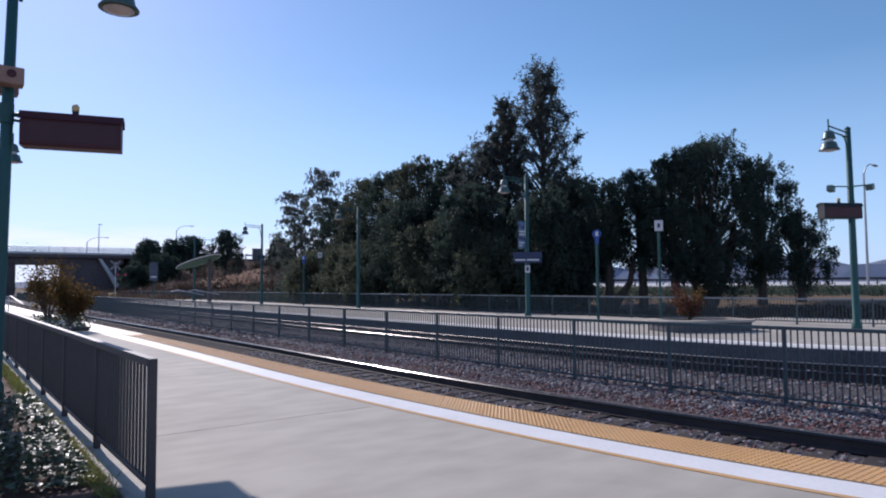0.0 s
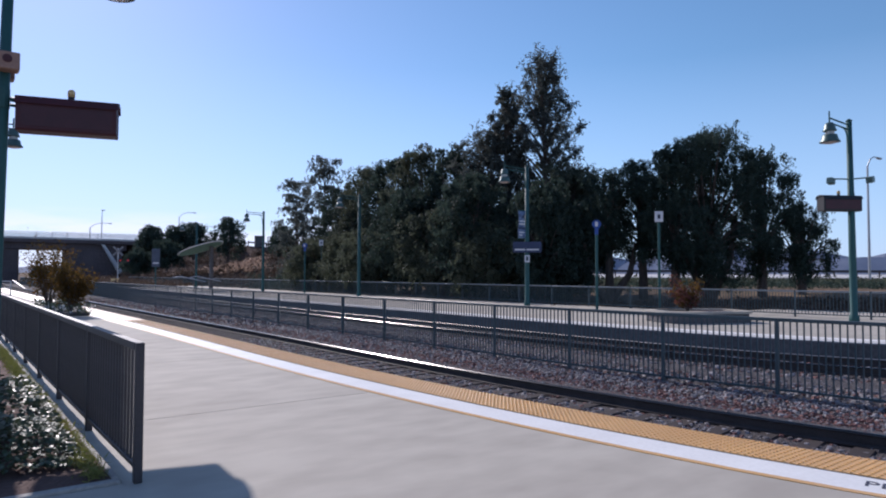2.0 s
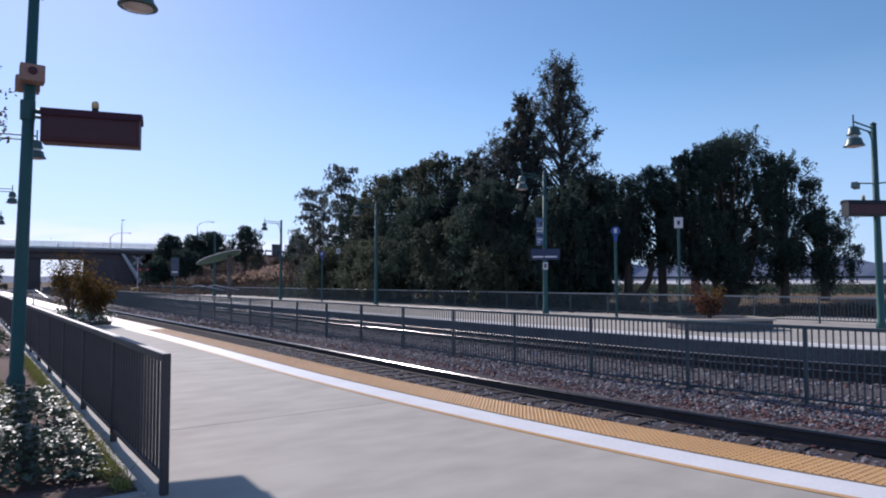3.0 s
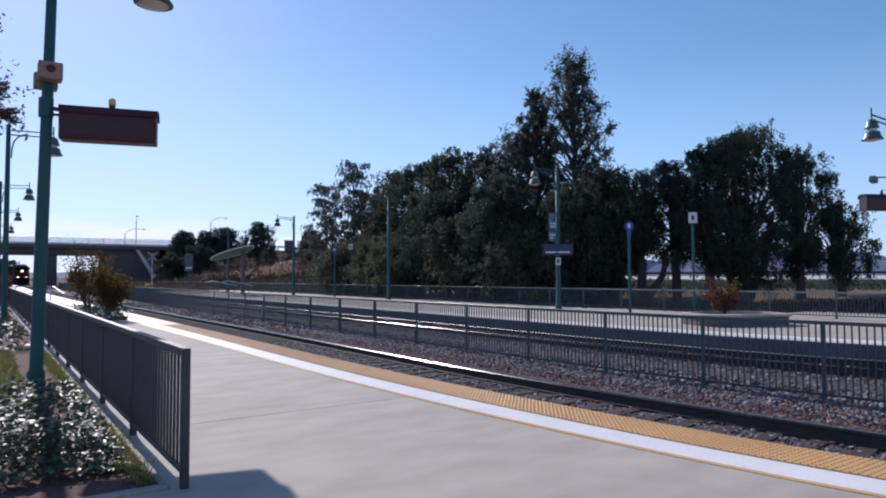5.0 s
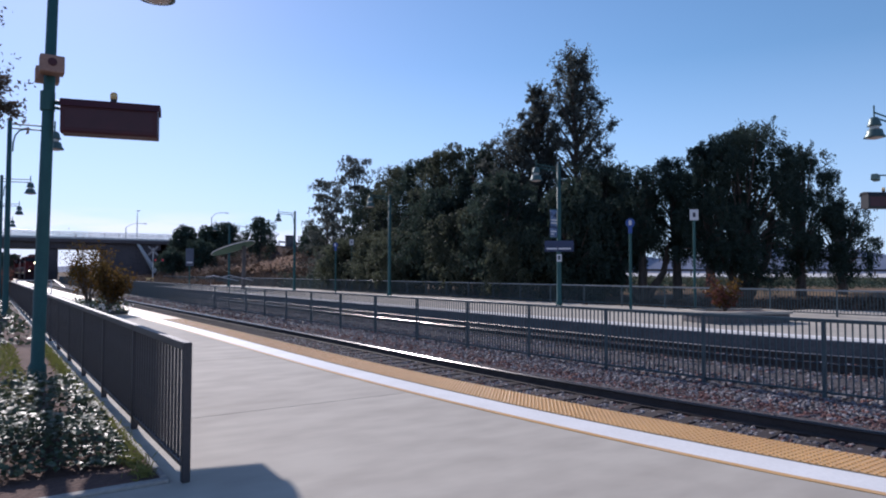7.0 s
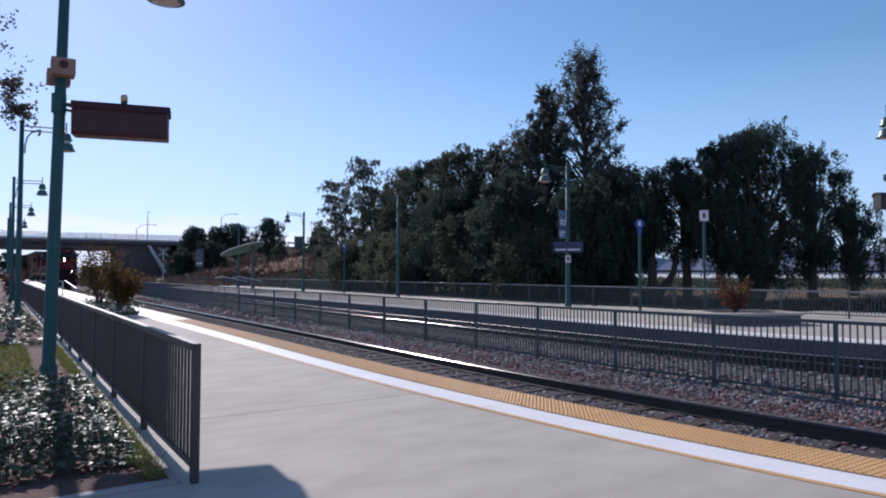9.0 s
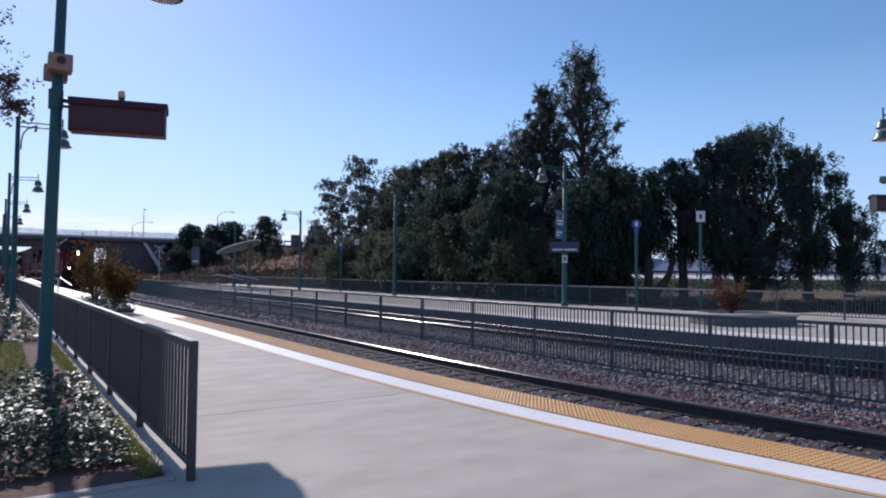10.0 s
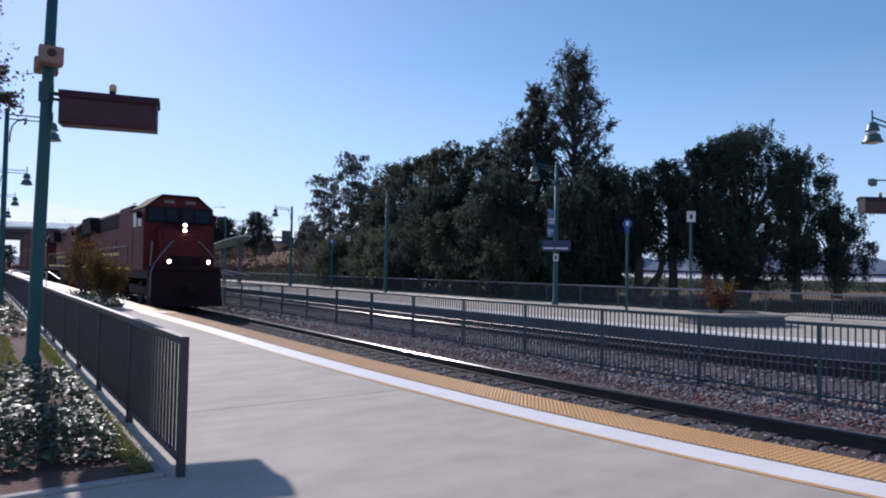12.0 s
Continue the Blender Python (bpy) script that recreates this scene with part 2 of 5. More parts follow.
def box(bm, c, s, m=None, bevel=0.0):
    r = bmesh.ops.create_cube(bm, size=1.0)
    vs = r["verts"]
    bmesh.ops.scale(bm, vec=s, verts=vs)
    bmesh.ops.translate(bm, vec=c, verts=vs)
    if bevel:
        es = list({e for v in vs for e in v.link_edges})
        out = bmesh.ops.bevel(bm, geom=es, offset=bevel, segments=1, affect="EDGES")
        vs = list({v for f in out["faces"] for v in f.verts} | {v for v in vs if v.is_valid})
    if m is not None:
        bmesh.ops.transform(bm, matrix=m, verts=vs)
    return vs


def tube(bm, pts, radii, n=8, caps=True):
    """A swept tube along pts."""
    pts = [Vector(p) for p in pts]
    if not isinstance(radii, (list, tuple)):
        radii = [radii] * len(pts)
    rings = []
    side = None
    for i, p in enumerate(pts):
        d = (pts[min(i + 1, len(pts) - 1)] - pts[max(i - 1, 0)]).normalized()
        ref = side if side is not None else (Vector((1, 0, 0)) if abs(d.x) < 0.9 else Vector((0, 1, 0)))
        u = (ref - d * ref.dot(d)).normalized()
        side = u
        w = d.cross(u)
        rings.append([bm.verts.new(p + (u * math.cos(2 * math.pi * k / n) + w * math.sin(2 * math.pi * k / n)) * radii[i]) for k in range(n)])
    for a, b in zip(rings, rings[1:]):
        for k in range(n):
            bm.faces.new((a[k], a[(k + 1) % n], b[(k + 1) % n], b[k]))
    if caps:
        bm.faces.new(rings[0][::-1])
        bm.faces.new(rings[-1])


def lathe(bm, prof, n=20, at=(0, 0, 0)):
    rings = [[bm.verts.new((at[0] + r * math.cos(2 * math.pi * k / n), at[1] + r * math.sin(2 * math.pi * k / n), at[2] + z)) for k in range(n)] for r, z in prof]
    for a, b in zip(rings, rings[1:]):
        for k in range(n):
            bm.faces.new((a[k], a[(k + 1) % n], b[(k + 1) % n], b[k]))
    bm.faces.new(rings[0][::-1])
    bm.faces.new(rings[-1])


def prism(bm, outline, x0, x1):
    """outline of (y, z) pushed from x0 to x1."""
    a = [bm.verts.new((x0, y, z)) for y, z in outline]
    b = [bm.verts.new((x1, y, z)) for y, z in outline]
    bm.faces.new(a)
    bm.faces.new(b[::-1])
    for i in range(len(a)):
        j = (i + 1) % len(a)
        bm.faces.new((a[j], a[i], b[i], b[j]))
    bmesh.ops.recalc_face_normals(bm, faces=bm.faces)


# The line of the railway: a gentle bend, as the shift in x against the distance y.
def bend(y):
    y0 = max(y, 0.0)
    u = min(y0, 150.0) / 50
    v = 0.626 * math.exp(-min(y0, 150.0) / 4.855) - 1.007 * u + 0.322 * u * u
    v += 0.75 * math.exp(-y0 / 1.6) - 0.2 * math.exp(-((y0 - 9) / 7) ** 2)
    if y0 > 150:
        v += 0.018 * (y0 - 150) - (y0 - 150) ** 2 / 1500
    return v


def shift(x, y):
    """The far side swings out a little more than the near side where the bend begins."""
    k = min(1.6, max(0.0, (x - 10.0) / 6.75))
    return bend(y) + k * 0.5 * math.exp(-(max(y, 4.5) - 8.5) / 3.2)


def heading(y):
    return math.atan2(bend(y + 0.5) - bend(y - 0.5), 1.0)


def along(y0, y1, near=0.8):
    """Stations from y0 to y1, closer together where the bend is sharp."""
    ys, y = [y0], y0
    while y < y1 - 1e-6:
        y = min(y1, y + (near if y < 30 else 3.0 if y < 100 else 8.0))
        ys.append(y)
    return ys


def strip(bm, section, ys, close=True):
    """A section of (x, z) swept along the railway."""
    rings = [[bm.verts.new((x + shift(x, y), y, z)) for x, z in section] for y in ys]
    k = len(section)
    for a, b in zip(rings, rings[1:]):
        for i in range(k if close else k - 1):
            j = (i + 1) % k
            bm.faces.new((a[i], b[i], b[j], a[j]))
    if close:
        bm.faces.new(rings[0])
        bm.faces.new(rings[-1][::-1])
    bmesh.ops.recalc_face_normals(bm, faces=bm.faces)


def rect(x0, x1, z0, z1):
    return [(x0, z0), (x1, z0), (x1, z1), (x0, z1)]


def cloud_mesh(name, verts, faces, material, parent=None, label=""):
    me = bpy.data.meshes.new(name)
    me.from_pydata(verts, [], faces)
    me.materials.append(material)
    ob = new(name, me)
    if parent is not None:
        ob.parent = parent
    return tagged(ob, label)


def leaves(rng, centres, size, aspect=0.5, droop=0.0, flat=0.0):
    """Leaf blades at the centres, each a bent diamond of two triangles."""
    n = len(centres)
    u = rng.normal(size=(n, 3))
    u[:, 2] = u[:, 2] * (1 - droop) - droop * 2.0
    u /= np.linalg.norm(u, axis=1)[:, None]
    side = rng.normal(size=(n, 3))
    if flat:
        u[:, 2] *= 1 - flat
        u /= np.linalg.norm(u, axis=1)[:, None]
        side = side * (1 - flat) + np.array((0, 0, 1.6 * flat))
    w = np.cross(u, side)
    w /= np.linalg.norm(w, axis=1)[:, None] + 1e-9
    nn = np.cross(u, w)
    s = size * rng.uniform(0.6, 1.4, size=(n, 1))
    a = centres - u * s * 0.5
    b = centres + w * s * 0.5 * aspect
    c = centres + u * s * 0.5
    d = centres - w * s * 0.5 * aspect + nn * s * 0.08
    v = np.stack([a, b, c, d], 1).reshape(-1, 3)
    i = np.arange(n)[:, None] * 4
    f = np.concatenate([i + np.array([[0, 1, 2]]), i + np.array([[0, 2, 3]])], 0)
    return v.tolist(), f.tolist()


# ================= ground and the large structure =================
EDGE, FAR_EDGE, FENCE_X, BACK_X = 6.09, 16.45, 11.4, 26.0
TRACK_1, TRACK_2 = 7.75, 14.8
RAIL_TOP = -0.25


def ground_height(x, y):
    w = x - bend(y)
    if w < BACK_X + 0.6:
        return -0.62 if w > -30 else -0.1
    rise = min(1.0, (w - BACK_X - 0.6) / 16)
    h = -0.62 + 1.35 * rise
    if w > 60:
        h += 0.2 * min(1.0, (w - 60) / 60)
    return h + 0.12 * noise.noise(Vector((x * 0.15, y * 0.15, 0)))


def build_ground():
    xs = [-4000, -1500, -500, -150, -60, -30, -10, 0, 6, 12, 20, 24, 26, 27, 28, 30, 32, 34, 36, 38, 40, 43, 46, 50, 55, 60, 70, 80, 100, 130, 180, 300, 600, 1500, 4000]
    ys = [-4000, -1000, -300, -80, -20, 0, 4, 8, 12, 16, 20, 25, 30, 35, 40, 46, 52, 60, 70, 80, 95, 110, 130, 150, 180, 220, 300, 600, 1500, 4000]
    v = [(x + (bend(y) if abs(x) < 100 else 0), y, ground_height(x + (bend(y) if abs(x) < 100 else 0), y)) for y in ys for x in xs]
    k = len(xs)
    f = [(j * k + i, j * k + i + 1, (j + 1) * k + i + 1, (j + 1) * k + i) for j in range(len(ys) - 1) for i in range(k - 1)]
    g = cloud_mesh("ground", v, f, M_DRY)
    tagged(g, "dry brown earth with sparse scorched grass", "ground", kind="structure")


build_ground()


def build_platform():
    """The near platform: base, slabs with joints, tactile edge and painted lines."""
    ys = along(-14, 190)
    base = thing("pavement", "pale worn concrete station platform with a painted safety edge", "platform", kind="structure")
    bm = bmesh.new()
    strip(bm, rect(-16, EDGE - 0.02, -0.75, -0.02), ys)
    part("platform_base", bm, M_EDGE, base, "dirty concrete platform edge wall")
    # slabs
    bm = bmesh.new()
    st = along(-14, 5.4, 0.4)
    rows = [[bm.verts.new(q) for q in ((-14, a, 0), (1.27 + bend(a), a, 0), (4.94 + bend(a), a, 0))] for a in st]
    for a, b in zip(rows, rows[1:]):
        bm.faces.new((a[0], a[1], b[1], b[0]))
        bm.faces.new((a[1], a[2], b[2], b[1]))
    tail = [rows[-1][1:]] + [[bm.verts.new((x + bend(a), a, 0)) for x in (1.27, 4.94)] for a in along(6.0, 7.612, 0.4)]
    for a, b in zip(tail, tail[1:]):
        bm.faces.new((a[0], a[1], b[1], b[0]))
    part("slab", bm, M_CONC, base)
    y = 7.62
    while y < 185:
        bm = bmesh.new()
        strip(bm, rect(1.27, 4.94, -0.02, 0.0), [a for a in along(y + 0.008, y + 4.812)])
        part("slab", bm, M_CONC, base)
        y += 4.82
    # thin yellow line, white band
    bm = bmesh.new()
    strip(bm, rect(4.945, 5.02, -0.02, 0.004), ys)
    part("yellow_line", bm, M_YEL, base, "thin yellow painted line")
    bm = bmesh.new()
    strip(bm, rect(5.02, 5.44, -0.02, 0.003), ys)
    part("white_band", bm, M_WHITE, base, "broad white painted safety line")
    bm = bmesh.new()
    strip(bm, rect(5.44, 5.475, -0.02, 0.001), ys)
    part("dark_joint", bm, M_EDGE, base, "dark sealed joint")
    # tactile tiles with domes
    y = -2.0
    while y < 190:
        ln = 1.22 if y < 40 else 4.88
        bm = bmesh.new()
        strip(bm, rect(5.48, EDGE, -0.02, 0.006), [y + 0.002, y + ln / 2, y + ln - 0.002])
        part("tactile_tile", bm, M_YEL, base)
        y += ln
    bm = bmesh.new()
    vs, fs = [], []
    for j in range(int((24 - 1.5) / 0.061)):
        yy = 1.5 + j * 0.061
        for i in range(10):
            xx = 5.51 + i * 0.061 + bend(yy)
            r, k = 0.017, len(vs)
            vs += [(xx - r, yy, 0.0055), (xx, yy - r, 0.0055), (xx + r, yy, 0.0055), (xx, yy + r, 0.0055),
                   (xx - r * .5, yy - r * .5, 0.014), (xx + r * .5, yy - r * .5, 0.014), (xx + r * .5, yy + r * .5, 0.014), (xx - r * .5, yy + r * .5, 0.014)]
            fs += [(k + 4, k + 5, k + 6, k + 7), (k, k + 1, k + 4), (k + 1, k + 2, k + 5), (k + 2, k + 3, k + 6), (k + 3, k, k + 7), (k + 1, k + 5, k + 4), (k + 2, k + 6, k + 5), (k + 3, k + 7, k + 6), (k, k + 4, k + 7)]
    bm.free()
    tagged(cloud_mesh("tactile_domes", vs, fs, M_YEL, base), kind="stuff")
    # stencilled word on the white band
    cu = bpy.data.curves.new("stencil", "FONT")
    cu.body, cu.size, cu.extrude = "PLE", 0.21, 0.001
    tmp = new("stencil_tmp", cu)
    dg = bpy.context.evaluated_depsgraph_get()
    me = bpy.data.meshes.new_from_object(tmp.evaluated_get(dg))
    bpy.data.objects.remove(tmp)
    me.materials.append(M_INK)
    t = new("stencilled_word", me)
    t.parent = base
    t.matrix_local = pose(5.16 + bend(1.9), 1.98, 0.0055, 0, 0, -90 - math.degrees(heading(1.9)))
    tagged(t, "dark stencilled capital letters")

    # far platform
    far = thing("pavement", "sunlit far platform of pale concrete across the tracks", "platform", kind="structure")
    bm = bmesh.new()
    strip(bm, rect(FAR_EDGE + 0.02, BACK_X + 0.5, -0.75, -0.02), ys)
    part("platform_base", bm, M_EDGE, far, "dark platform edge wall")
    y = -12
    while y < 185:
        bm = bmesh.new()
        strip(bm, rect(FAR_EDGE + 1.0, BACK_X + 0.5, -0.02, 0.0), along(y + 0.01, y + 5.99, 2))
        part("slab", bm, M_CONC, far)
        y += 6
    bm = bmesh.new()
    strip(bm, rect(BACK_X + 0.5, BACK_X + 5.5, -0.6, -0.004), along(-12, 15, 2))
    part("back_path", bm, M_CONC, far, "pale path behind the fence")
    bm = bmesh.new()
    strip(bm, rect(FAR_EDGE, FAR_EDGE + 0.61, -0.02, 0.006), ys)
    part("tactile_edge", bm, M_PALE, far, "pale edge strip")
    bm = bmesh.new()
    strip(bm, rect(FAR_EDGE + 0.61, FAR_EDGE + 1.0, -0.02, 0.003), ys)
    part("white_band", bm, M_WHITE, far, "white painted safety line")


build_platform()


def build_tracks():
    bed = bmesh.new()
    strip(bed, [(EDGE - 0.1, -0.9), (FAR_EDGE + 0.1, -0.9), (FAR_EDGE + 0.1, -0.5), (TRACK_2 + 1.4, -0.44), (TRACK_2 - 1.6, -0.44), (12.3, -0.52), (10.3, -0.52), (TRACK_1 + 1.6, -0.44), (TRACK_1 - 1.4, -0.44), (EDGE - 0.1, -0.5)], along(-14, 240))
    b = part("ballast", bed, M_BALLAST)
    tagged(b, "grey and rusty crushed stone ballast bed", "ballast", kind="structure")
    for centre, word in ((TRACK_1, "near"), (TRACK_2, "far")):
        tr = thing("railway_track", "steel rails with polished heads on timber sleepers" if word == "near" else "steel rails on dark sleepers beyond the fence", "railway track", "tracks", kind="structure")
        for x in (centre - 0.7525, centre + 0.7525):
            bm = bmesh.new()
            z = RAIL_TOP
            strip(bm, [(x - 0.07, z - 0.17), (x + 0.07, z - 0.17), (x + 0.07, z - 0.155), (x + 0.01, z - 0.13), (x + 0.01, z - 0.045), (x + 0.036, z - 0.03), (x + 0.036, z - 0.02), (x - 0.036, z - 0.02), (x - 0.036, z - 0.03), (x - 0.01, z - 0.045), (x - 0.01, z - 0.13), (x - 0.07, z - 0.155)], along(-14, 240))
            rail = part("rail", bm, M_RAIL, tr)
            bm = bmesh.new()
            strip(bm, [(x - 0.036, z - 0.02), (x + 0.036, z - 0.02), (x + 0.034, z - 0.014), (x + 0.018, z - 0.002), (x + 0.01, z), (x - 0.01, z), (x - 0.018, z - 0.002), (x - 0.034, z - 0.014)], along(-14, 240))
            part("rail_head", bm, M_HEAD if word == "near" or x < centre else M_HEAD_DULL, rail, "polished running surface")
        bm = bmesh.new()
        box(bm, (0, 0, 0), (2.6, 0.23, 0.18), bevel=0.012)
        tie = mesh_of("sleeper", bm, M_TIE)
        y, k = 0.3, 0
        while k < 150:
            o = new("sleeper", tie)
            o.parent = tr
            o.matrix_local = pose(centre + shift(centre, y) + random.uniform(-.03, .03), y, RAIL_TOP - 0.17 - 0.09, 0, 0, -math.degrees(heading(y)) + random.uniform(-.8, .8))
            y += 0.53
            k += 1
        vs, fs = [], []
        while y < 235:
            bx, k = centre + bend(y), len(vs)
            for dz in (-0.35, -0.17):
                for dx, dy in ((-1.3, -.115), (1.3, -.115), (1.3, .115), (-1.3, .115)):
                    vs.append((bx + dx, y + dy, RAIL_TOP + dz))
            fs += [(k + 4, k + 5, k + 6, k + 7), (k, k + 1, k + 5, k + 4), (k + 1, k + 2, k + 6, k + 5), (k + 2, k + 3, k + 7, k + 6), (k + 3, k, k + 4, k + 7)]
            y += 0.53
        tagged(cloud_mesh("sleeper_infill", vs, fs, M_TIE, tr), kind="stuff")


build_tracks()


def build_stones():
    """Loose ballast stones, denser near the camera."""
    rng = np.random.default_rng(5)
    shapes = []
    for _ in range(6):
        q = np.array([(-1, -1, -.6), (1, -1, -.6), (1, 1, -.6), (-1, 1, -.6), (-.7, -.7, .6), (.7, -.7, .6), (.7, .7, .6), (-.7, .7, .6)]) * rng.uniform(0.6, 1.2, size=(8, 3))
        shapes.append(q)
    quad = np.array([(4, 5, 6, 7), (0, 1, 5, 4), (1, 2, 6, 5), (2, 3, 7, 6), (3, 0, 4, 7)])
    V, Fs, k = [], [], 0
    for (x0, x1, y0, y1, n, s) in ((8.7, 11.4, 1, 12, 11000, 0.026), (8.7, 11.4, 12, 25, 9000, 0.032), (6.2, 8.7, 1.5, 20, 6000, 0.028), (11.4, 16.6, 2, 25, 10000, 0.036), (8.6, 16.6, 25, 60, 8000, 0.05)):
        for _ in range(n):
            w, y = rng.uniform(x0, x1), rng.uniform(y0, y1)
            z = -0.455 if min(abs(w - TRACK_1), abs(w - TRACK_2)) < 1.6 else -0.5
            a = rng.uniform(0, 6.28)
            rot = np.array([(math.cos(a), -math.sin(a), 0), (math.sin(a), math.cos(a), 0), (0, 0, 1)])
            q = shapes[rng.integers(6)] @ rot.T * s * rng.uniform(0.6, 1.4) * np.array([1, 1, .8])
            q = q + np.array([w + shift(w, y), y, z + rng.uniform(0, 0.035)])
            V.append(q)
            Fs.append(quad + k)
            k += 8
    red = np.array([rng.uniform() < (0.6 if abs(q[0, 0] - bend(q[0, 1]) - 9.6) < 0.9 else 0.22) for q in V])
    for keep, mm, lab in ((~red, M_STONE, "loose grey ballast stones between the rails"), (red, M_STONE_RED, "loose rust-brown ballast stones between the rails")):
        vv = np.concatenate([q for q, k_ in zip(V, keep) if k_])
        ff = np.concatenate([quad + 8 * i for i in range(int(keep.sum()))])
        o = cloud_mesh("ballast_stones", vv.tolist(), ff.tolist(), mm)
        tagged(o, lab, "ballast", kind="stuff")


build_stones()


# ================= fences =================
def fence_run(name, label, xs, posts, z0, top, gap, material, near, bottom=0.12, group="platform fences", bar=0.021, cap=None):
    """A railing: posts, top and bottom rails panel by panel, balusters. xs(y) gives its x; the first `near` panels carry single balusters."""
    f = thing(name, label, "fence", group)
    bm = bmesh.new()
    box(bm, (0, 0, (top - z0) / 2), (0.062, 0.062, top - z0), bevel=0.006)
    post = mesh_of("post", bm, material)
    bm = bmesh.new()
    box(bm, (0, 0, (top - 0.05 - z0 - bottom) / 2), (bar, bar, top - 0.05 - z0 - bottom))
    bal = mesh_of("baluster", bm, material)
    vs, fs = [], []
    hh = top - 0.05 - z0 - bottom
    for i, y in enumerate(posts):
        o = new("post", post)
        o.parent = f
        o.location = (xs(y), y, z0)
        if i + 1 == len(posts):
            break
        y2 = posts[i + 1]
        for nm, zc, hgt, wd in (("top_rail", top - 0.03, 0.06, 0.066), ("bottom_rail", z0 + bottom, 0.04, 0.04)):
            bm = bmesh.new()
            a, b = Vector((xs(y), y + 0.032, zc)), Vector((xs(y2), y2 - 0.032, zc))
            d = b - a
            box(bm, (0, d.length / 2, 0), (wd, d.length, hgt), Matrix.Translation(a) @ pose(0, 0, 0, 0, 0, -math.degrees(math.atan2(d.x, d.y))), bevel=0.004)
            part(nm, bm, cap if cap and nm == "top_rail" else material, f)
        n = max(2, round((y2 - y) / gap))
        for k in range(1, n):
            u = y + (y2 - y) * k / n
            x = xs(y) + (xs(y2) - xs(y)) * k / n
            if i < near:
                o = new("baluster", bal)
                o.parent = f
                o.location = (x, u, z0 + bottom)
            else:
                q = len(vs)
                for zz in (z0 + bottom, z0 + bottom + hh):
                    vs += [(x - .009, u - .009, zz), (x + .009, u - .009, zz), (x + .009, u + .009, zz), (x - .009, u + .009, zz)]
                fs += [(q, q + 1, q + 5, q + 4), (q + 1, q + 2, q + 6, q + 5), (q + 2, q + 3, q + 7, q + 6), (q + 3, q, q + 4, q + 7)]
    if vs:
        tagged(cloud_mesh("picket_infill", vs, fs, material, f), kind="stuff")
    return f


fence_run("track_fence", "dark grey-green steel picket fence standing between the two tracks", lambda y: FENCE_X + shift(FENCE_X, y),
          [2.0, 3.6, 5.49, 7.56, 9.82, 12.21, 14.71] + [17.3 + 2.62 * i for i in range(0, 46)], -0.5, 0.85, 0.108, M_FENCE2, 12)
fence_run("platform_railing", "dark painted steel picket railing along the planted bed", lambda y: 1.322, [5.36 + 2.1 * i for i in range(0, 26)], 0.0, 1.07, 0.114, M_FENCE, 13, bar=0.0195)
# cap: top rail coloured pale to stand for sunlight along it
fence_run("back_fence", "dark teal steel picket fence behind the far platform", lambda y: BACK_X + shift(BACK_X, y), [2 + 2.44 * i for i in range(0, 50)], 0.0, 1.0, 0.115, M_FENCE2, 0, cap=M_SUNLIT_RAIL)


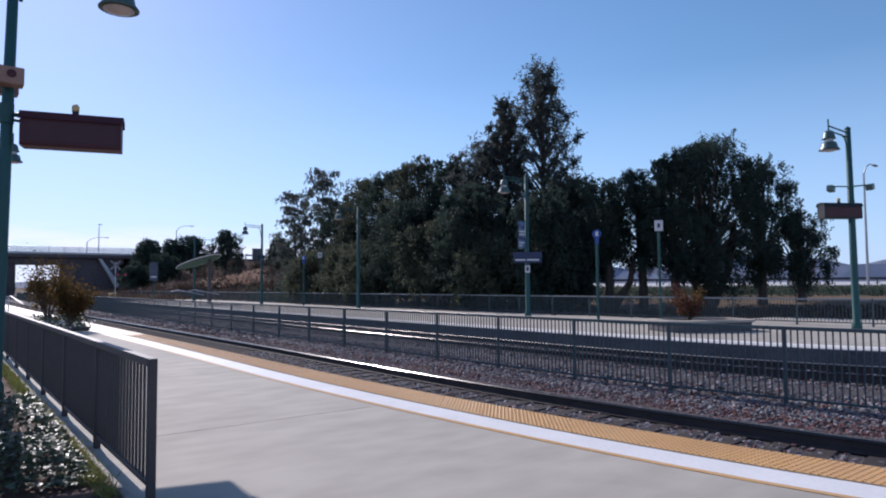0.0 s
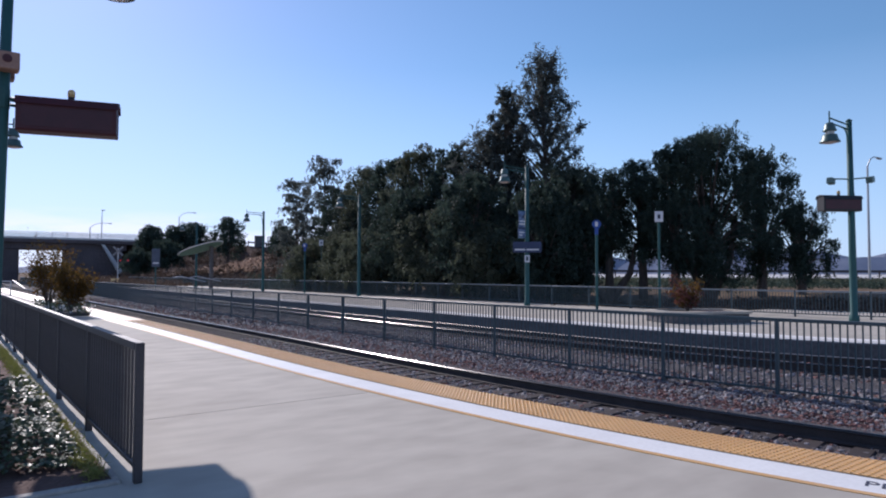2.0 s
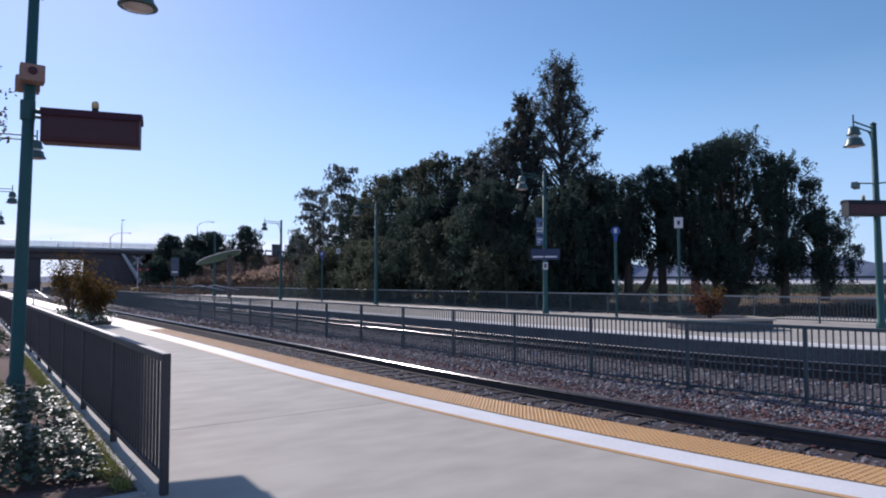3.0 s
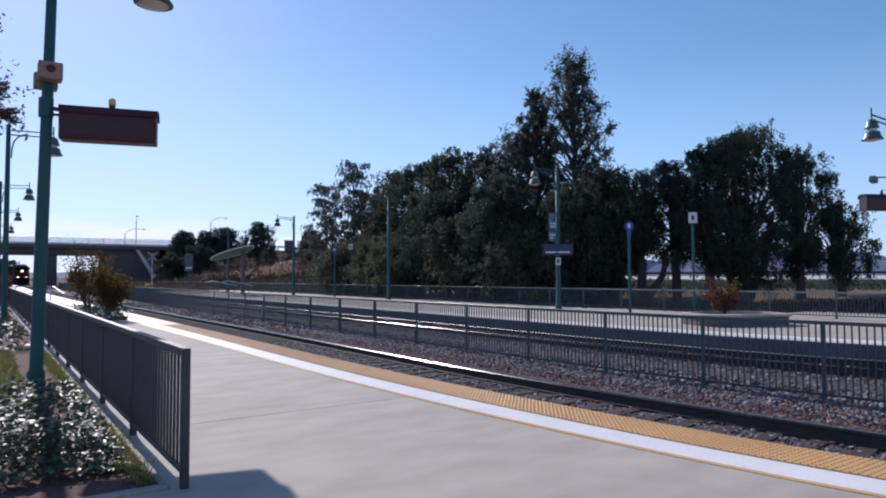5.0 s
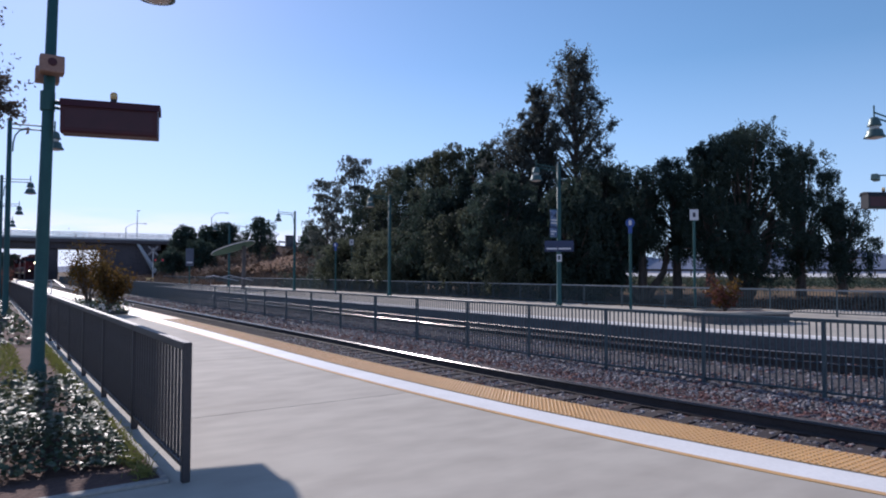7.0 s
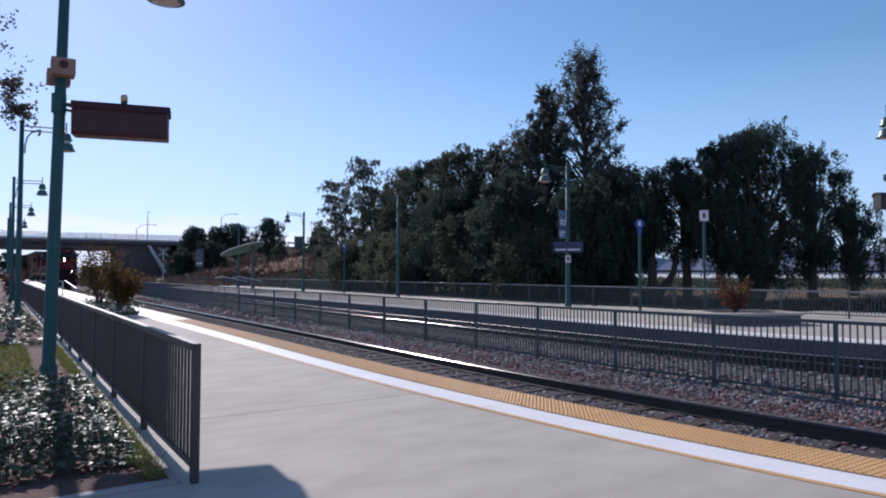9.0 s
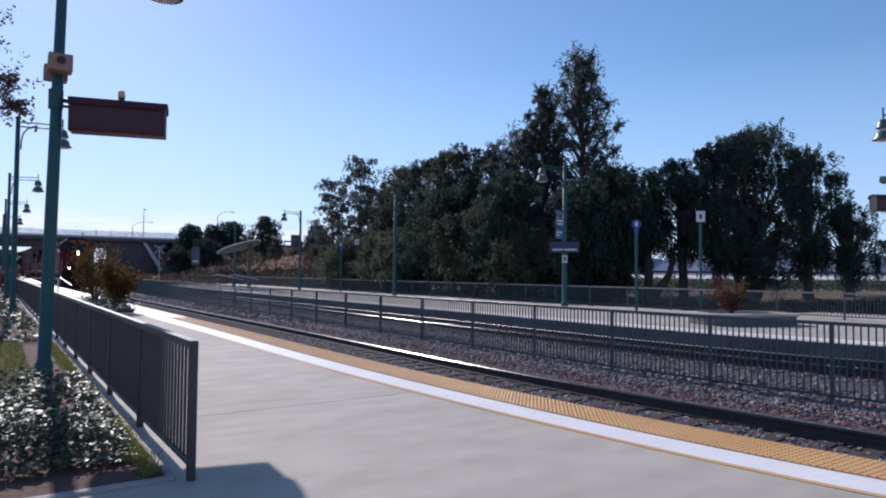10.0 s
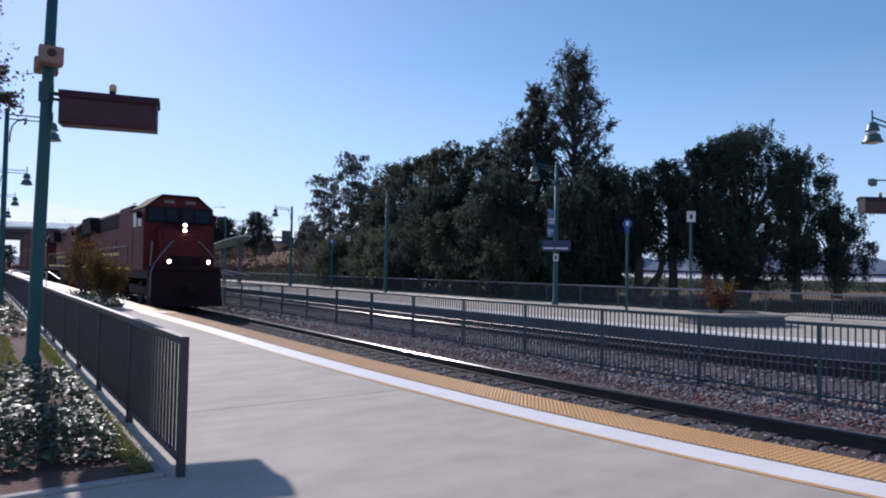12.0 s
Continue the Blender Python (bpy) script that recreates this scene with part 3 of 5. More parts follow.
# ================= lamp posts =================
def lamp_post(x, y, arm_deg, label, board=None, banner=False, speakers=False, height=6.75, L=1.46, girth=1.0, lean=0.0):
    """A tapered pole with a side arm that carries a bell lamp; arm_deg: the arm's way, from +x, anticlockwise."""
    p = thing("street_lamp", label, "lamp post", "station lamp posts", at=pose(x, y, 0, 0, lean, 0))
    bm = bmesh.new()
    tube(bm, [(0, 0, 0), (0, 0, 0.25), (0, 0, 0.3), (0, 0, 2.2), (0, 0, height)], [0.16 * girth, 0.15 * girth, 0.115 * girth, 0.11 * girth, 0.085 * girth], 14)
    lathe(bm, [(0.09, height), (0.1, height + 0.03), (0.02, height + 0.09)], 12)
    part("pole", bm, M_TEAL, p, "teal painted pole", True)
    d = Vector((math.cos(radians(arm_deg)), math.sin(radians(arm_deg)), 0))
    bm = bmesh.new()
    for dz in (-0.12, -0.27):
        tube(bm, [d * 0.06 + Vector((0, 0, height + dz)), d * L * 1.0 + Vector((0, 0, height + dz + 0.05))], 0.026, 8)
    tube(bm, [d * 0.1 + Vector((0, 0, height - 1.05)), d * 0.11 + Vector((0, 0, height - 0.75)), d * 0.16 + Vector((0, 0, height - 0.5)), d * 0.28 + Vector((0, 0, height - 0.32)), d * 0.5 + Vector((0, 0, height - 0.24))], 0.024, 8)
    tube(bm, [d * L + Vector((0, 0, height - 0.27)), d * L + Vector((0, 0, height + 0.14))], 0.024, 8)
    part("arm", bm, M_TEAL, p, "twin-tube lamp bracket")
    c = d * L
    bm = bmesh.new()
    z = height - 0.23
    lathe(bm, [(0.03, z + 0.02), (0.1, z), (0.15, z - 0.07), (0.175, z - 0.2), (0.2, z - 0.24), (0.2, z - 0.26), (0.12, z - 0.265)], 20, (c.x, c.y, 0))
    part("lamp_cap", bm, M_BELL, p, "domed metal cap", True)
    bm = bmesh.new()
    lathe(bm, [(0.12, z - 0.265), (0.135, z - 0.3), (0.135, z - 0.34), (0.12, z - 0.37)], 18, (c.x, c.y, 0))
    part("lamp_glass", bm, M_GLOBE, p, "pale glass band", True)
    bm = bmesh.new()
    lathe(bm, [(0.12, z - 0.37), (0.2, z - 0.375), (0.22, z - 0.42), (0.24, z - 0.52), (0.3, z - 0.6), (0.3, z - 0.615), (0.2, z - 0.6), (0.05, z - 0.6)], 22, (c.x, c.y, 0))
    part("lamp_shade", bm, M_BELL, p, "flared bell shade", True)
    bm = bmesh.new()
    lathe(bm, [(0.22, z - 0.612), (0.23, z - 0.63), (0.1, z - 0.66)], 20, (c.x, c.y, 0))
    part("lamp_lens", bm, M_LENS, p, "pale pinkish lens under the bell", True)
    if banner:
        for zz in (4.62, 3.28):
            bm = bmesh.new()
            tube(bm, [(0, 0, zz), tuple(d * 0.62 + Vector((0, 0, zz)))], 0.018, 6)
            part("banner_rod", bm, M_TEAL, p)
        bm = bmesh.new()
        k = 8
        g = [[bm.verts.new(d * (0.13 + 0.44 * i / 3) + Vector((-d.y, d.x, 0)) * 0.03 * math.sin(j * 0.9 + i) + Vector((0, 0, 3.3 + 1.3 * j / k))) for i in range(4)] for j in range(k + 1)]
        for a, b in zip(g, g[1:]):
            for i in range(3):
                bm.faces.new((a[i], a[i + 1], b[i + 1], b[i]))
        o = part("banner", bm, M_BANNER, p, "blue printed cloth banner", True)
        so = o.modifiers.new("thick", "SOLIDIFY")
        so.thickness = 0.006
        for zz, ww, hh in ((3.45, .34, .05), (3.58, .36, .06), (3.78, .4, .1), (3.98, .36, .07), (4.12, .4, .06), (4.36, .36, .2)):
            bm = bmesh.new()
            box(bm, (0, 0, 0), (ww, 0.05, hh), Matrix.Translation(d * 0.35 + Vector((0, 0, zz))) @ pose(0, 0, 0, 0, 0, arm_deg))
            part("banner_print", bm, M_BLUE if zz in (3.78, 4.36) else M_BARS, p)
    if speakers:
        d = Vector((math.cos(radians(130)), math.sin(radians(130)), 0))
        for s in (-1, 1):
            bm = bmesh.new()
            tube(bm, [(0, 0, 4.72), tuple(d * 0.48 * s + Vector((0, 0, 4.75)))], 0.025, 6)
            q = d * 0.58 * s + Vector((0, 0, 4.68))
            box(bm, (0, 0, 0), (0.24, 0.2, 0.2), Matrix.Translation(q) @ pose(0, 0, 0, 0, -12 * s, arm_deg), bevel=0.02)
            part("loudspeaker", bm, M_BELL, p, "small box loudspeaker")
    return p


def message_board(x, y, deg, length=1.42, offset=0.14, case=M_SIGN):
    """An electronic platform sign, hung from a pole on its short bracket; deg: the way it reaches out."""
    b = thing("message_sign", "dark red electronic message sign, unlit, bracketed to a lamp post", "sign", "message signs", at=pose(x, y, 0, 0, 0, deg))
    z0, z1 = 3.66, 4.19
    bm = bmesh.new()
    prism(bm, [(-0.17, z0 + 0.03), (-0.15, z0), (0.15, z0), (0.17, z0 + 0.03), (0.17, z1 - 0.1), (0.14, z1 - 0.06), (-0.14, z1 - 0.06), (-0.17, z1 - 0.1)], offset, offset + length)
    part("body", bm, case, b, "dark sheet-metal case")
    bm = bmesh.new()
    prism(bm, [(-0.21, z1 - 0.14), (-0.16, z1 - 0.03), (0, z1), (0.16, z1 - 0.03), (0.21, z1 - 0.14), (0.19, z1 - 0.14), (0.14, z1 - 0.06), (-0.14, z1 - 0.06), (-0.19, z1 - 0.14)], offset - 0.01, offset + length + 0.025)
    part("hood", bm, case, b, "sloping sun hood")
    for s in (-1, 1):
        bm = bmesh.new()
        box(bm, (offset + length / 2, s * 0.168, (z0 + z1) / 2 - 0.05), (length - 0.12, 0.012, 0.3), bevel=0.004)
        part("display_window", bm, M_GLASS, b, "unlit dark display window")
    bm = bmesh.new()
    tube(bm, [(0.04, 0, z1 - 0.02), (0.08, 0, z1 - 0.06), (offset + 0.02, 0, z1 - 0.08)], 0.035, 8)
    tube(bm, [(0.04, 0, z1 - 0.14), (offset + 0.02, 0, z1 - 0.16)], 0.025, 8)
    tube(bm, [(0, 0, z1 - 0.2), (0, 0, z1 + 0.08)], 0.1, 12)
    part("bracket", bm, M_TEAL, b, "teal clamp bracket")
    bm = bmesh.new()
    lathe(bm, [(0.045, z1 - 0.02), (0.045, z1 + 0.04)], 12, (offset + length * 0.52, 0, 0))
    part("beacon_base", bm, M_BLACK, b)
    bm = bmesh.new()
    lathe(bm, [(0.05, z1 + 0.04), (0.052, z1 + 0.12), (0.03, z1 + 0.15)], 12, (offset + length * 0.52, 0, 0))
    part("beacon", bm, M_BEACON, b, "small amber beacon", True)
    return b


def speaker_box(x, y):
    s = thing("loudspeaker_box", "tan metal loudspeaker boxes strapped to a lamp post", "loudspeaker", at=pose(x, y, 0))
    bm = bmesh.new()
    box(bm, (0.05, -0.2, 4.62), (0.31, 0.24, 0.25), bevel=0.012)
    a = part("speaker", bm, M_BOX, s)
    bm = bmesh.new()
    lathe(bm, [(0.055, 0), (0.06, 0.012), (0.03, 0.018)], 16)
    bmesh.ops.transform(bm, matrix=pose(0.05, -0.32, 4.64, 90), verts=bm.verts)
    part("grille", bm, M_SIGN, a, "round reddish grille")
    bm = bmesh.new()
    box(bm, (0.02, 0.19, 4.56), (0.31, 0.22, 0.22), bevel=0.012)
    part("speaker", bm, M_BOX, s)
    bm = bmesh.new()
    box(bm, (0.04, 0, 4.57), (0.25, 0.3, 0.05), bevel=0.01)
    part("strap", bm, M_BLACK, s)


lamp_post(0.675, 11.27, -3, "teal lamp post with a bell lamp in the planted bed", height=6.87, L=1.4, girth=0.78, lean=0.95)
message_board(0.73, 11.27, -16, 1.31, 0.2)
speaker_box(0.71, 11.27)
for yy in (26.6, 42.6, 58.5, 75):
    lamp_post(0.62 + (yy - 26) * 0.004, yy, 0, "teal lamp post with a bell lamp along the near platform", L=1.32, girth=0.8)

lamp_post(23.77, 8.89, 180, "teal lamp post carrying loudspeakers on the far platform", speakers=True, height=6.62, lean=-0.9)
message_board(23.75, 8.9, 150, 1.35, -0.25, M_BLACK)
lamp_post(22.5, 22.65, 180, "teal lamp post with a banner and a station name board", banner=True)
lamp_post(22.05, 37.9, 180, "teal lamp post in front of the trees on the far platform")
lamp_post(21.6, 53.1, 180, "teal lamp post near the canopy on the far platform")
lamp_post(20.9, 69.0, 180, "teal lamp post at the far end of the platform")


def name_board(x, y):
    b = thing("station_name_board", "blue station name board with white lettering on a lamp post", "sign", at=pose(x, y, 0, 0, 0, -42))
    bm = bmesh.new()
    box(bm, (0, -0.14, 2.88), (1.36, 0.05, 0.52), bevel=0.01)
    bd = part("board", bm, M_BLUE, b)
    for zz, x0, ww in ((2.76, -0.34, 0.5), (2.76, 0.26, 0.58)):
        bm = bmesh.new()
        box(bm, (x0, -0.17, zz), (ww, 0.012, 0.075))
        part("lettering", bm, M_BARS, bd, "white line of lettering")
    n = thing("notice_plate", "small white notice plate under the name board", "notice", at=pose(x, y, 0, 0, 0, -42))
    bm = bmesh.new()
    box(bm, (0, -0.13, 2.32), (0.24, 0.02, 0.34), bevel=0.005)
    pl = part("plate", bm, M_BARS, n)
    bm = bmesh.new()
    box(bm, (0, -0.143, 2.33), (0.12, 0.006, 0.2))
    part("print", bm, M_FENCE2, pl)


name_board(22.5, 22.65)


def sign_post(x, y, h, face, label, square=True):
    s = thing("sign_post", label, "sign", at=pose(x, y, 0, 0, 0, -50))
    bm = bmesh.new()
    tube(bm, [(0, 0, -0.6), (0, 0, h)], 0.06, 10)
    part("post", bm, M_TEAL, s)
    bm = bmesh.new()
    if square:
        box(bm, (0, -0.07, h - 0.15), (0.38, 0.03, 0.5), bevel=0.01)
    else:
        tube(bm, [(0, -0.09, h - 0.1), (0, 0.06, h - 0.1)], 0.19, 20)
        box(bm, (0, -0.01, h - 0.35), (0.16, 0.1, 0.4), bevel=0.01)
    a = part("sign_plate", bm, face, s)
    bm = bmesh.new()
    box(bm, (0, -0.095 if not square else -0.09, h - (0.1 if not square else 0.15)), (0.12, 0.012, 0.2))
    part("symbol", bm, M_BARS if not square else M_INK, a)


sign_post(22.6, 18.5, 3.85, M_BLUE2, "slim teal post with a round blue sign on the far platform", False)
sign_post(26.9, 18.35, 4.45, M_BARS, "slim post with a square white sign behind the far fence")
sign_post(22.5, 47.0, 3.85, M_BLUE2, "slim teal post with a round blue sign before the trees", False)
sign_post(26.9, 52.9, 4.45, M_BARS, "slim post with a square white sign among the trees")


def far_planter():
    """The low round-ended planter with a seat wall and its little autumn bush."""
    p = thing("planter", "low round-ended concrete planter on the far platform", "planter", at=pose(20.6, 12.55, 0, 0, 0, -25))
    def ring(rx, ry, n=36):
        return [(rx * math.copysign(abs(math.cos(a)) ** 0.45, math.cos(a)), ry * math.copysign(abs(math.sin(a)) ** 0.45, math.sin(a))) for a in [2 * math.pi * k / n for k in range(n)]]
    # the wall's shaded side is painted with a darker material than the lit coping
    for nm, mm, prof, lab in (("wall", M_EDGE, [(1.58, 1.0, 0.0), (1.58, 1.0, 0.3)], "concrete wall toned dark for its shaded side"),
                              ("coping", M_CONC, [(1.55, 0.97, 0.302), (1.66, 1.08, 0.302), (1.66, 1.08, 0.375), (1.36, 0.78, 0.385), (1.36, 0.78, 0.24)], "pale seat coping")):
        bm = bmesh.new()
        rings = [[bm.verts.new((x, y, z)) for x, y in ring(a, b)] for a, b, z in prof]
        for a, b in zip(rings, rings[1:]):
            for k in range(36):
                bm.faces.new((a[k], a[(k + 1) % 36], b[(k + 1) % 36], b[k]))
        part(nm, bm, mm, p, lab)
    bm = bmesh.new()
    bm.faces.new([bm.verts.new((x, y, 0.32)) for x, y in ring(1.38, 0.8)])
    part("soil", bm, M_SOIL, p)
    bush(20.6, 12.9, 0.3, 0.75, 1.2, M_BUSH, 900, 0.13, "orange and green autumn bush in the far planter", 3, M_BUSHRED)


def bush(x, y, z, r, h, material, n, size, label, seed, second=None):
    b = thing("bush", label, "bush", at=pose(x, y, z))
    rng = np.random.default_rng(seed)
    bm = bmesh.new()
    tips = []
    for k in range(14):
        a = k * 0.7 + rng.uniform(0, .5)
        e = Vector((math.cos(a) * r * rng.uniform(.3, .85), math.sin(a) * r * rng.uniform(.3, .85), h * rng.uniform(.55, 1.0)))
        tube(bm, [(0, 0, 0), tuple(e * 0.5 + Vector((0, 0, h * .1))), tuple(e)], [0.03, 0.018, 0.006], 5)
        tips.append(e)
    part("woody_stem", bm, M_BARK, b)
    for half, mm in ((0, material), (1, second or material)):
        t = np.array([tuple(e) for e in tips[half::2]])
        c = t[rng.integers(len(t), size=n // 2)] * rng.uniform(0.35, 1.0, size=(n // 2, 1)) + rng.normal(size=(n // 2, 3)) * (r * .15, r * .15, h * .07)
        c[:, 2] = np.clip(c[:, 2], h * .12, h * 1.12)
        v, f = leaves(rng, c, size)
        cloud_mesh("foliage", v, f, mm, b)


far_planter()


# ================= trees =================
def tree(x, y, z, h, r, seed, label, material=M_LEAF, n=9000, size=0.3, trunk=0.22, low=0.18, weep=0.0, spire=False, name="tree", lobes=16, aspect=0.45, group="trees behind the far platform", fork=False, clump=1.0, dome=False):
    """Trunk with limbs, and a crown of leaf sprays gathered round the limb ends; weep: how far the sprays hang, in metres."""
    t = thing(name, label, "tree", group, at=pose(x, y, z))
    rng = np.random.default_rng(seed)
    bm = bmesh.new()
    lean = rng.uniform(-.06, .06, size=2) * h
    top = Vector((lean[0], lean[1], h * 0.82))
    spine = [Vector((0, 0, -0.3)), Vector((lean[0] * .2 + rng.uniform(-.15, .15), lean[1] * .2, h * .25)), Vector((lean[0] * .6, lean[1] * .6 + rng.uniform(-.2, .2), h * .52)), top]
    if fork:
        tube(bm, [(0, 0, -.3), (.45, -.3, h * .1), (1.0, -.7, h * .22), (1.3, -.9, h * .45)], [trunk * 1.1, trunk, trunk * .8, trunk * .4], 8)
        tube(bm, [(0, 0, -.3), (-.5, .3, h * .08), (-1.0, .7, h * .2), (-1.3, .9, h * .45)], [trunk * 1.1, trunk, trunk * .8, trunk * .4], 8)
    tube(bm, spine, [trunk * 1.25, trunk, trunk * .6, trunk * .2], 9)
    ends = []
    for k in range(lobes):
        u = low + (1 - low) * (k + rng.uniform(0, 1)) / lobes
        base = spine[1].lerp(top, max(0, min(1, (u - .3) / .75))) if u > .3 else spine[0].lerp(spine[1], u / .3 * .7 + .3)
        a = k * 2.4 + rng.uniform(-.4, .4)
        v = (u - low) / (1 - low)
        shape = (1.0 - min(v, .985)) ** .52 * 1.15 if spire else (1 - (2 * v - .75) ** 2 * .42) if v < .9 else .62
        width = r * shape * rng.uniform(.45, 0.92)
        e = Vector((base.x + math.cos(a) * width, base.y + math.sin(a) * width, min(h * .95, h * u)))
        mid = base.lerp(e, .5) + Vector((0, 0, width * .15))
        if not dome:
            tube(bm, [base, mid, e], [trunk * .4, trunk * .22, trunk * .05], 6)
        if rng.uniform() < (1 if spire else .6):
            ends.append((base.lerp(e, rng.uniform(.35, .7)), max(.4, r * rng.uniform(.18, .3))))
        ends.append((e, max(.4, clump * r * rng.uniform(.2, .34) * (1 if not spire else .75))))
        if dome:
            # limbs end on a broad dome, wide from a third of the height upward
            w = 1 - (k + rng.uniform(0, 1)) / lobes * 1.5
            q = math.sqrt(max(0.0, 1 - w * w)) * rng.uniform(.72, 1.0) if w > 0 else rng.uniform(.75, 1.02)
            e = Vector((math.cos(a) * q * r * .86, math.sin(a) * q * r * .86, h * (.47 + .45 * w * rng.uniform(.84, 1.08))))
            tube(bm, [spine[1], spine[1].lerp(e, .55) + Vector((0, 0, .3)), e], [trunk * .4, trunk * .2, trunk * .05], 6)
            ends[-1] = (e, r * rng.uniform(.12, .36))
    ends.append((Vector((top.x, top.y, h * (.94 if not dome else .88))), r * (.3 if not spire and not dome else .13)))
    part("trunk", bm, M_BARK, t, "rough brown trunk and limbs")
    per = n // len(ends)
    C = []
    for e, q in ends:
        sprays = 30 if weep else 15
        tw = rng.normal(size=(sprays, 3))
        tw = tw / np.linalg.norm(tw, axis=1)[:, None] * q * rng.uniform(.3, 1.3 if weep or spire else 1.75, size=(sprays, 1)) * (1, 1, .8 if not spire else 1.35)
        which = rng.integers(sprays, size=per)
        if weep:
            ln = rng.uniform(.25, 1.0, size=sprays) * weep
            tw[:, 2] = np.where(tw[:, 2] > 0, tw[:, 2] * .45, tw[:, 2])
            c = tw[which] + rng.normal(size=(per, 3)) * q * .09
            c[:, 2] -= rng.uniform(0, 1, size=per) ** 1.7 * ln[which] - .12 * q
        else:
            c = tw[which] * rng.uniform(.15, 1.05, size=(per, 1)) + rng.normal(size=(per, 3)) * q * .1
        C.append(c + np.array(tuple(e)))
    C = np.concatenate(C)
    C = C[C[:, 2] > 0.2]
    v, f = leaves(rng, C, size, aspect, .55 if weep else .15)
    cloud_mesh("crown", v, f, material, t)
    return t


def at_view(px, d):
    """Plan position at a bearing (degrees right of +y) and distance."""
    return math.sin(radians(px)) * d, math.cos(radians(px)) * d


# bearing, distance, height, radius, kind (0 pepper, 1 eucalyptus, 2 tall eucalyptus, 3 airy eucalyptus)
GROVE = [
    (25.0, 74.5, 12.3, 2.72, 3), (26.9, 69.6, 14.2, 2.95, 3), (29.0, 65.0, 10.9, 3.34, 0), (30.6, 61.9, 12.6, 3.47, 0), (33.2, 57.5, 12.9, 3.58, 0), (35.4, 54.4, 12.9, 3.3, 0),
    (38.2, 50.9, 12.4, 3.38, 0), (40.0, 49.0, 12.0, 2.62, 1), (41.5, 47.5, 12.9, 2.61, 1), (43.6, 48, 15.4, 2.6, 2), (46.5, 47, 17.3, 4.3, 2), (48.0, 44, 9.5, 2.86, 0),
    (49.6, 45, 8.7, 2.08, 0), (31.3, 53.9, 5.9, 3.68, 0), (35.0, 50.0, 9.3, 3.74, 0), (37.6, 46.8, 7.4, 3.65, 0), (40.0, 43.9, 9.4, 3.42, 0), (42.5, 41.6, 5.6, 3.11, 0),
    (46.0, 40, 8.1, 2.99, 0), (29.5, 58.0, 6.0, 3.13, 0), (47.3, 41, 6.6, 2.34, 0), (26.7, 62.1, 5.7, 3.08, 0),
]
for i, (b, d, hh, rr, kk) in enumerate(GROVE):
    x, y = at_view(b, d)
    lab = ("dense dark green pepper tree behind the far fence" if i % 2 == 0 else "dense olive-green pepper tree behind the far fence", "grey-green eucalyptus tree with a loose crown", "tall narrow eucalyptus rising above the grove", "airy eucalyptus with sky showing through its crown")[kk]
    tree(x, y, ground_height(x, y), hh, rr, 20 + i, lab, M_EUC if kk else (M_OLIVE if i % 2 else M_LEAF), (24000, 14000, 34000, 15000)[kk], (0.21, 0.19, 0.19, 0.21)[kk], (.2, .23, .26, .15)[kk], (.06, .2, .22, .14)[kk], (0.9, 0.0, 0.0, 0.4)[kk], kk == 2, lobes=(40, 30, 54, 34)[kk], clump=(1.2, 1.1, 0.95, 0.95)[kk], dome=kk == 0)

for i, (b, d, hh, rr, lab, lo) in enumerate((
        (51.7, 41, 8.0, 2.0, "pepper tree with forked leaning trunks and a hanging crown", .44), (54.4, 42, 8.7, 1.7, "small dark pepper tree between larger ones", .3),
        (56.9, 40, 9.7, 2.3, "weeping pepper tree with a crown merging into its neighbour", .14), (59.5, 41, 10.8, 3.7, "broad weeping pepper tree with a domed crown", .12),
        (63.3, 42.5, 9.2, 2.4, "weeping pepper tree with hanging strands", .14), (66.0, 43, 5.7, 2.0, "low weeping pepper tree at the end of the grove", .2))):
    x, y = at_view(b, d)
    tree(x, y, ground_height(x, y), hh, rr, 60 + i, lab, M_LEAF, (18000, 18000, 32000, 66000, 27000, 15000)[i], 0.16, 0.24, lo, (0.9, 0.8, 0.9, 1.0, 1.1, 1.2)[i], lobes=(26, 26, 24, 48, 24, 18)[i], clump=1.3, aspect=0.36, fork=i in (0, 3), dome=i >= 2)

# ================= embankment, bridge, distance =================
ROAD_LINE = [(35, 172, 8.2, 0.2), (42, 154, 8.0, 0.45), (53, 134, 7.2, 0.8), (66, 118, 5.6, 1.0), (84, 106, 3.6, 1.0), (110, 96, 1.6, 0.5), (160, 84, 1.0, 0.5)]  # x, y, height, breadth of the slope


def slope_height(x, y):
    """The height of the embankment's face, or of the ground before it."""
    best = (1e9, 0, 0)
    for a, b in zip(ROAD_LINE, ROAD_LINE[1:]):
        d = Vector((b[0] - a[0], b[1] - a[1]))
        u = max(0, min(1, ((x - a[0]) * d.x + (y - a[1]) * d.y) / d.length_squared))
        q = math.hypot(x - a[0] - d.x * u, y - a[1] - d.y * u)
        if q < best[0]:
            best = (q, a[2] + (b[2] - a[2]) * u, a[3] + (b[3] - a[3]) * u)
    q, h, k = best
    q /= k
    return max(ground_height(x, y), float(np.interp(q, [5.5, 8, 13, 19, 26], [h, h * .85, h * .55, h * .22, -0.3])))


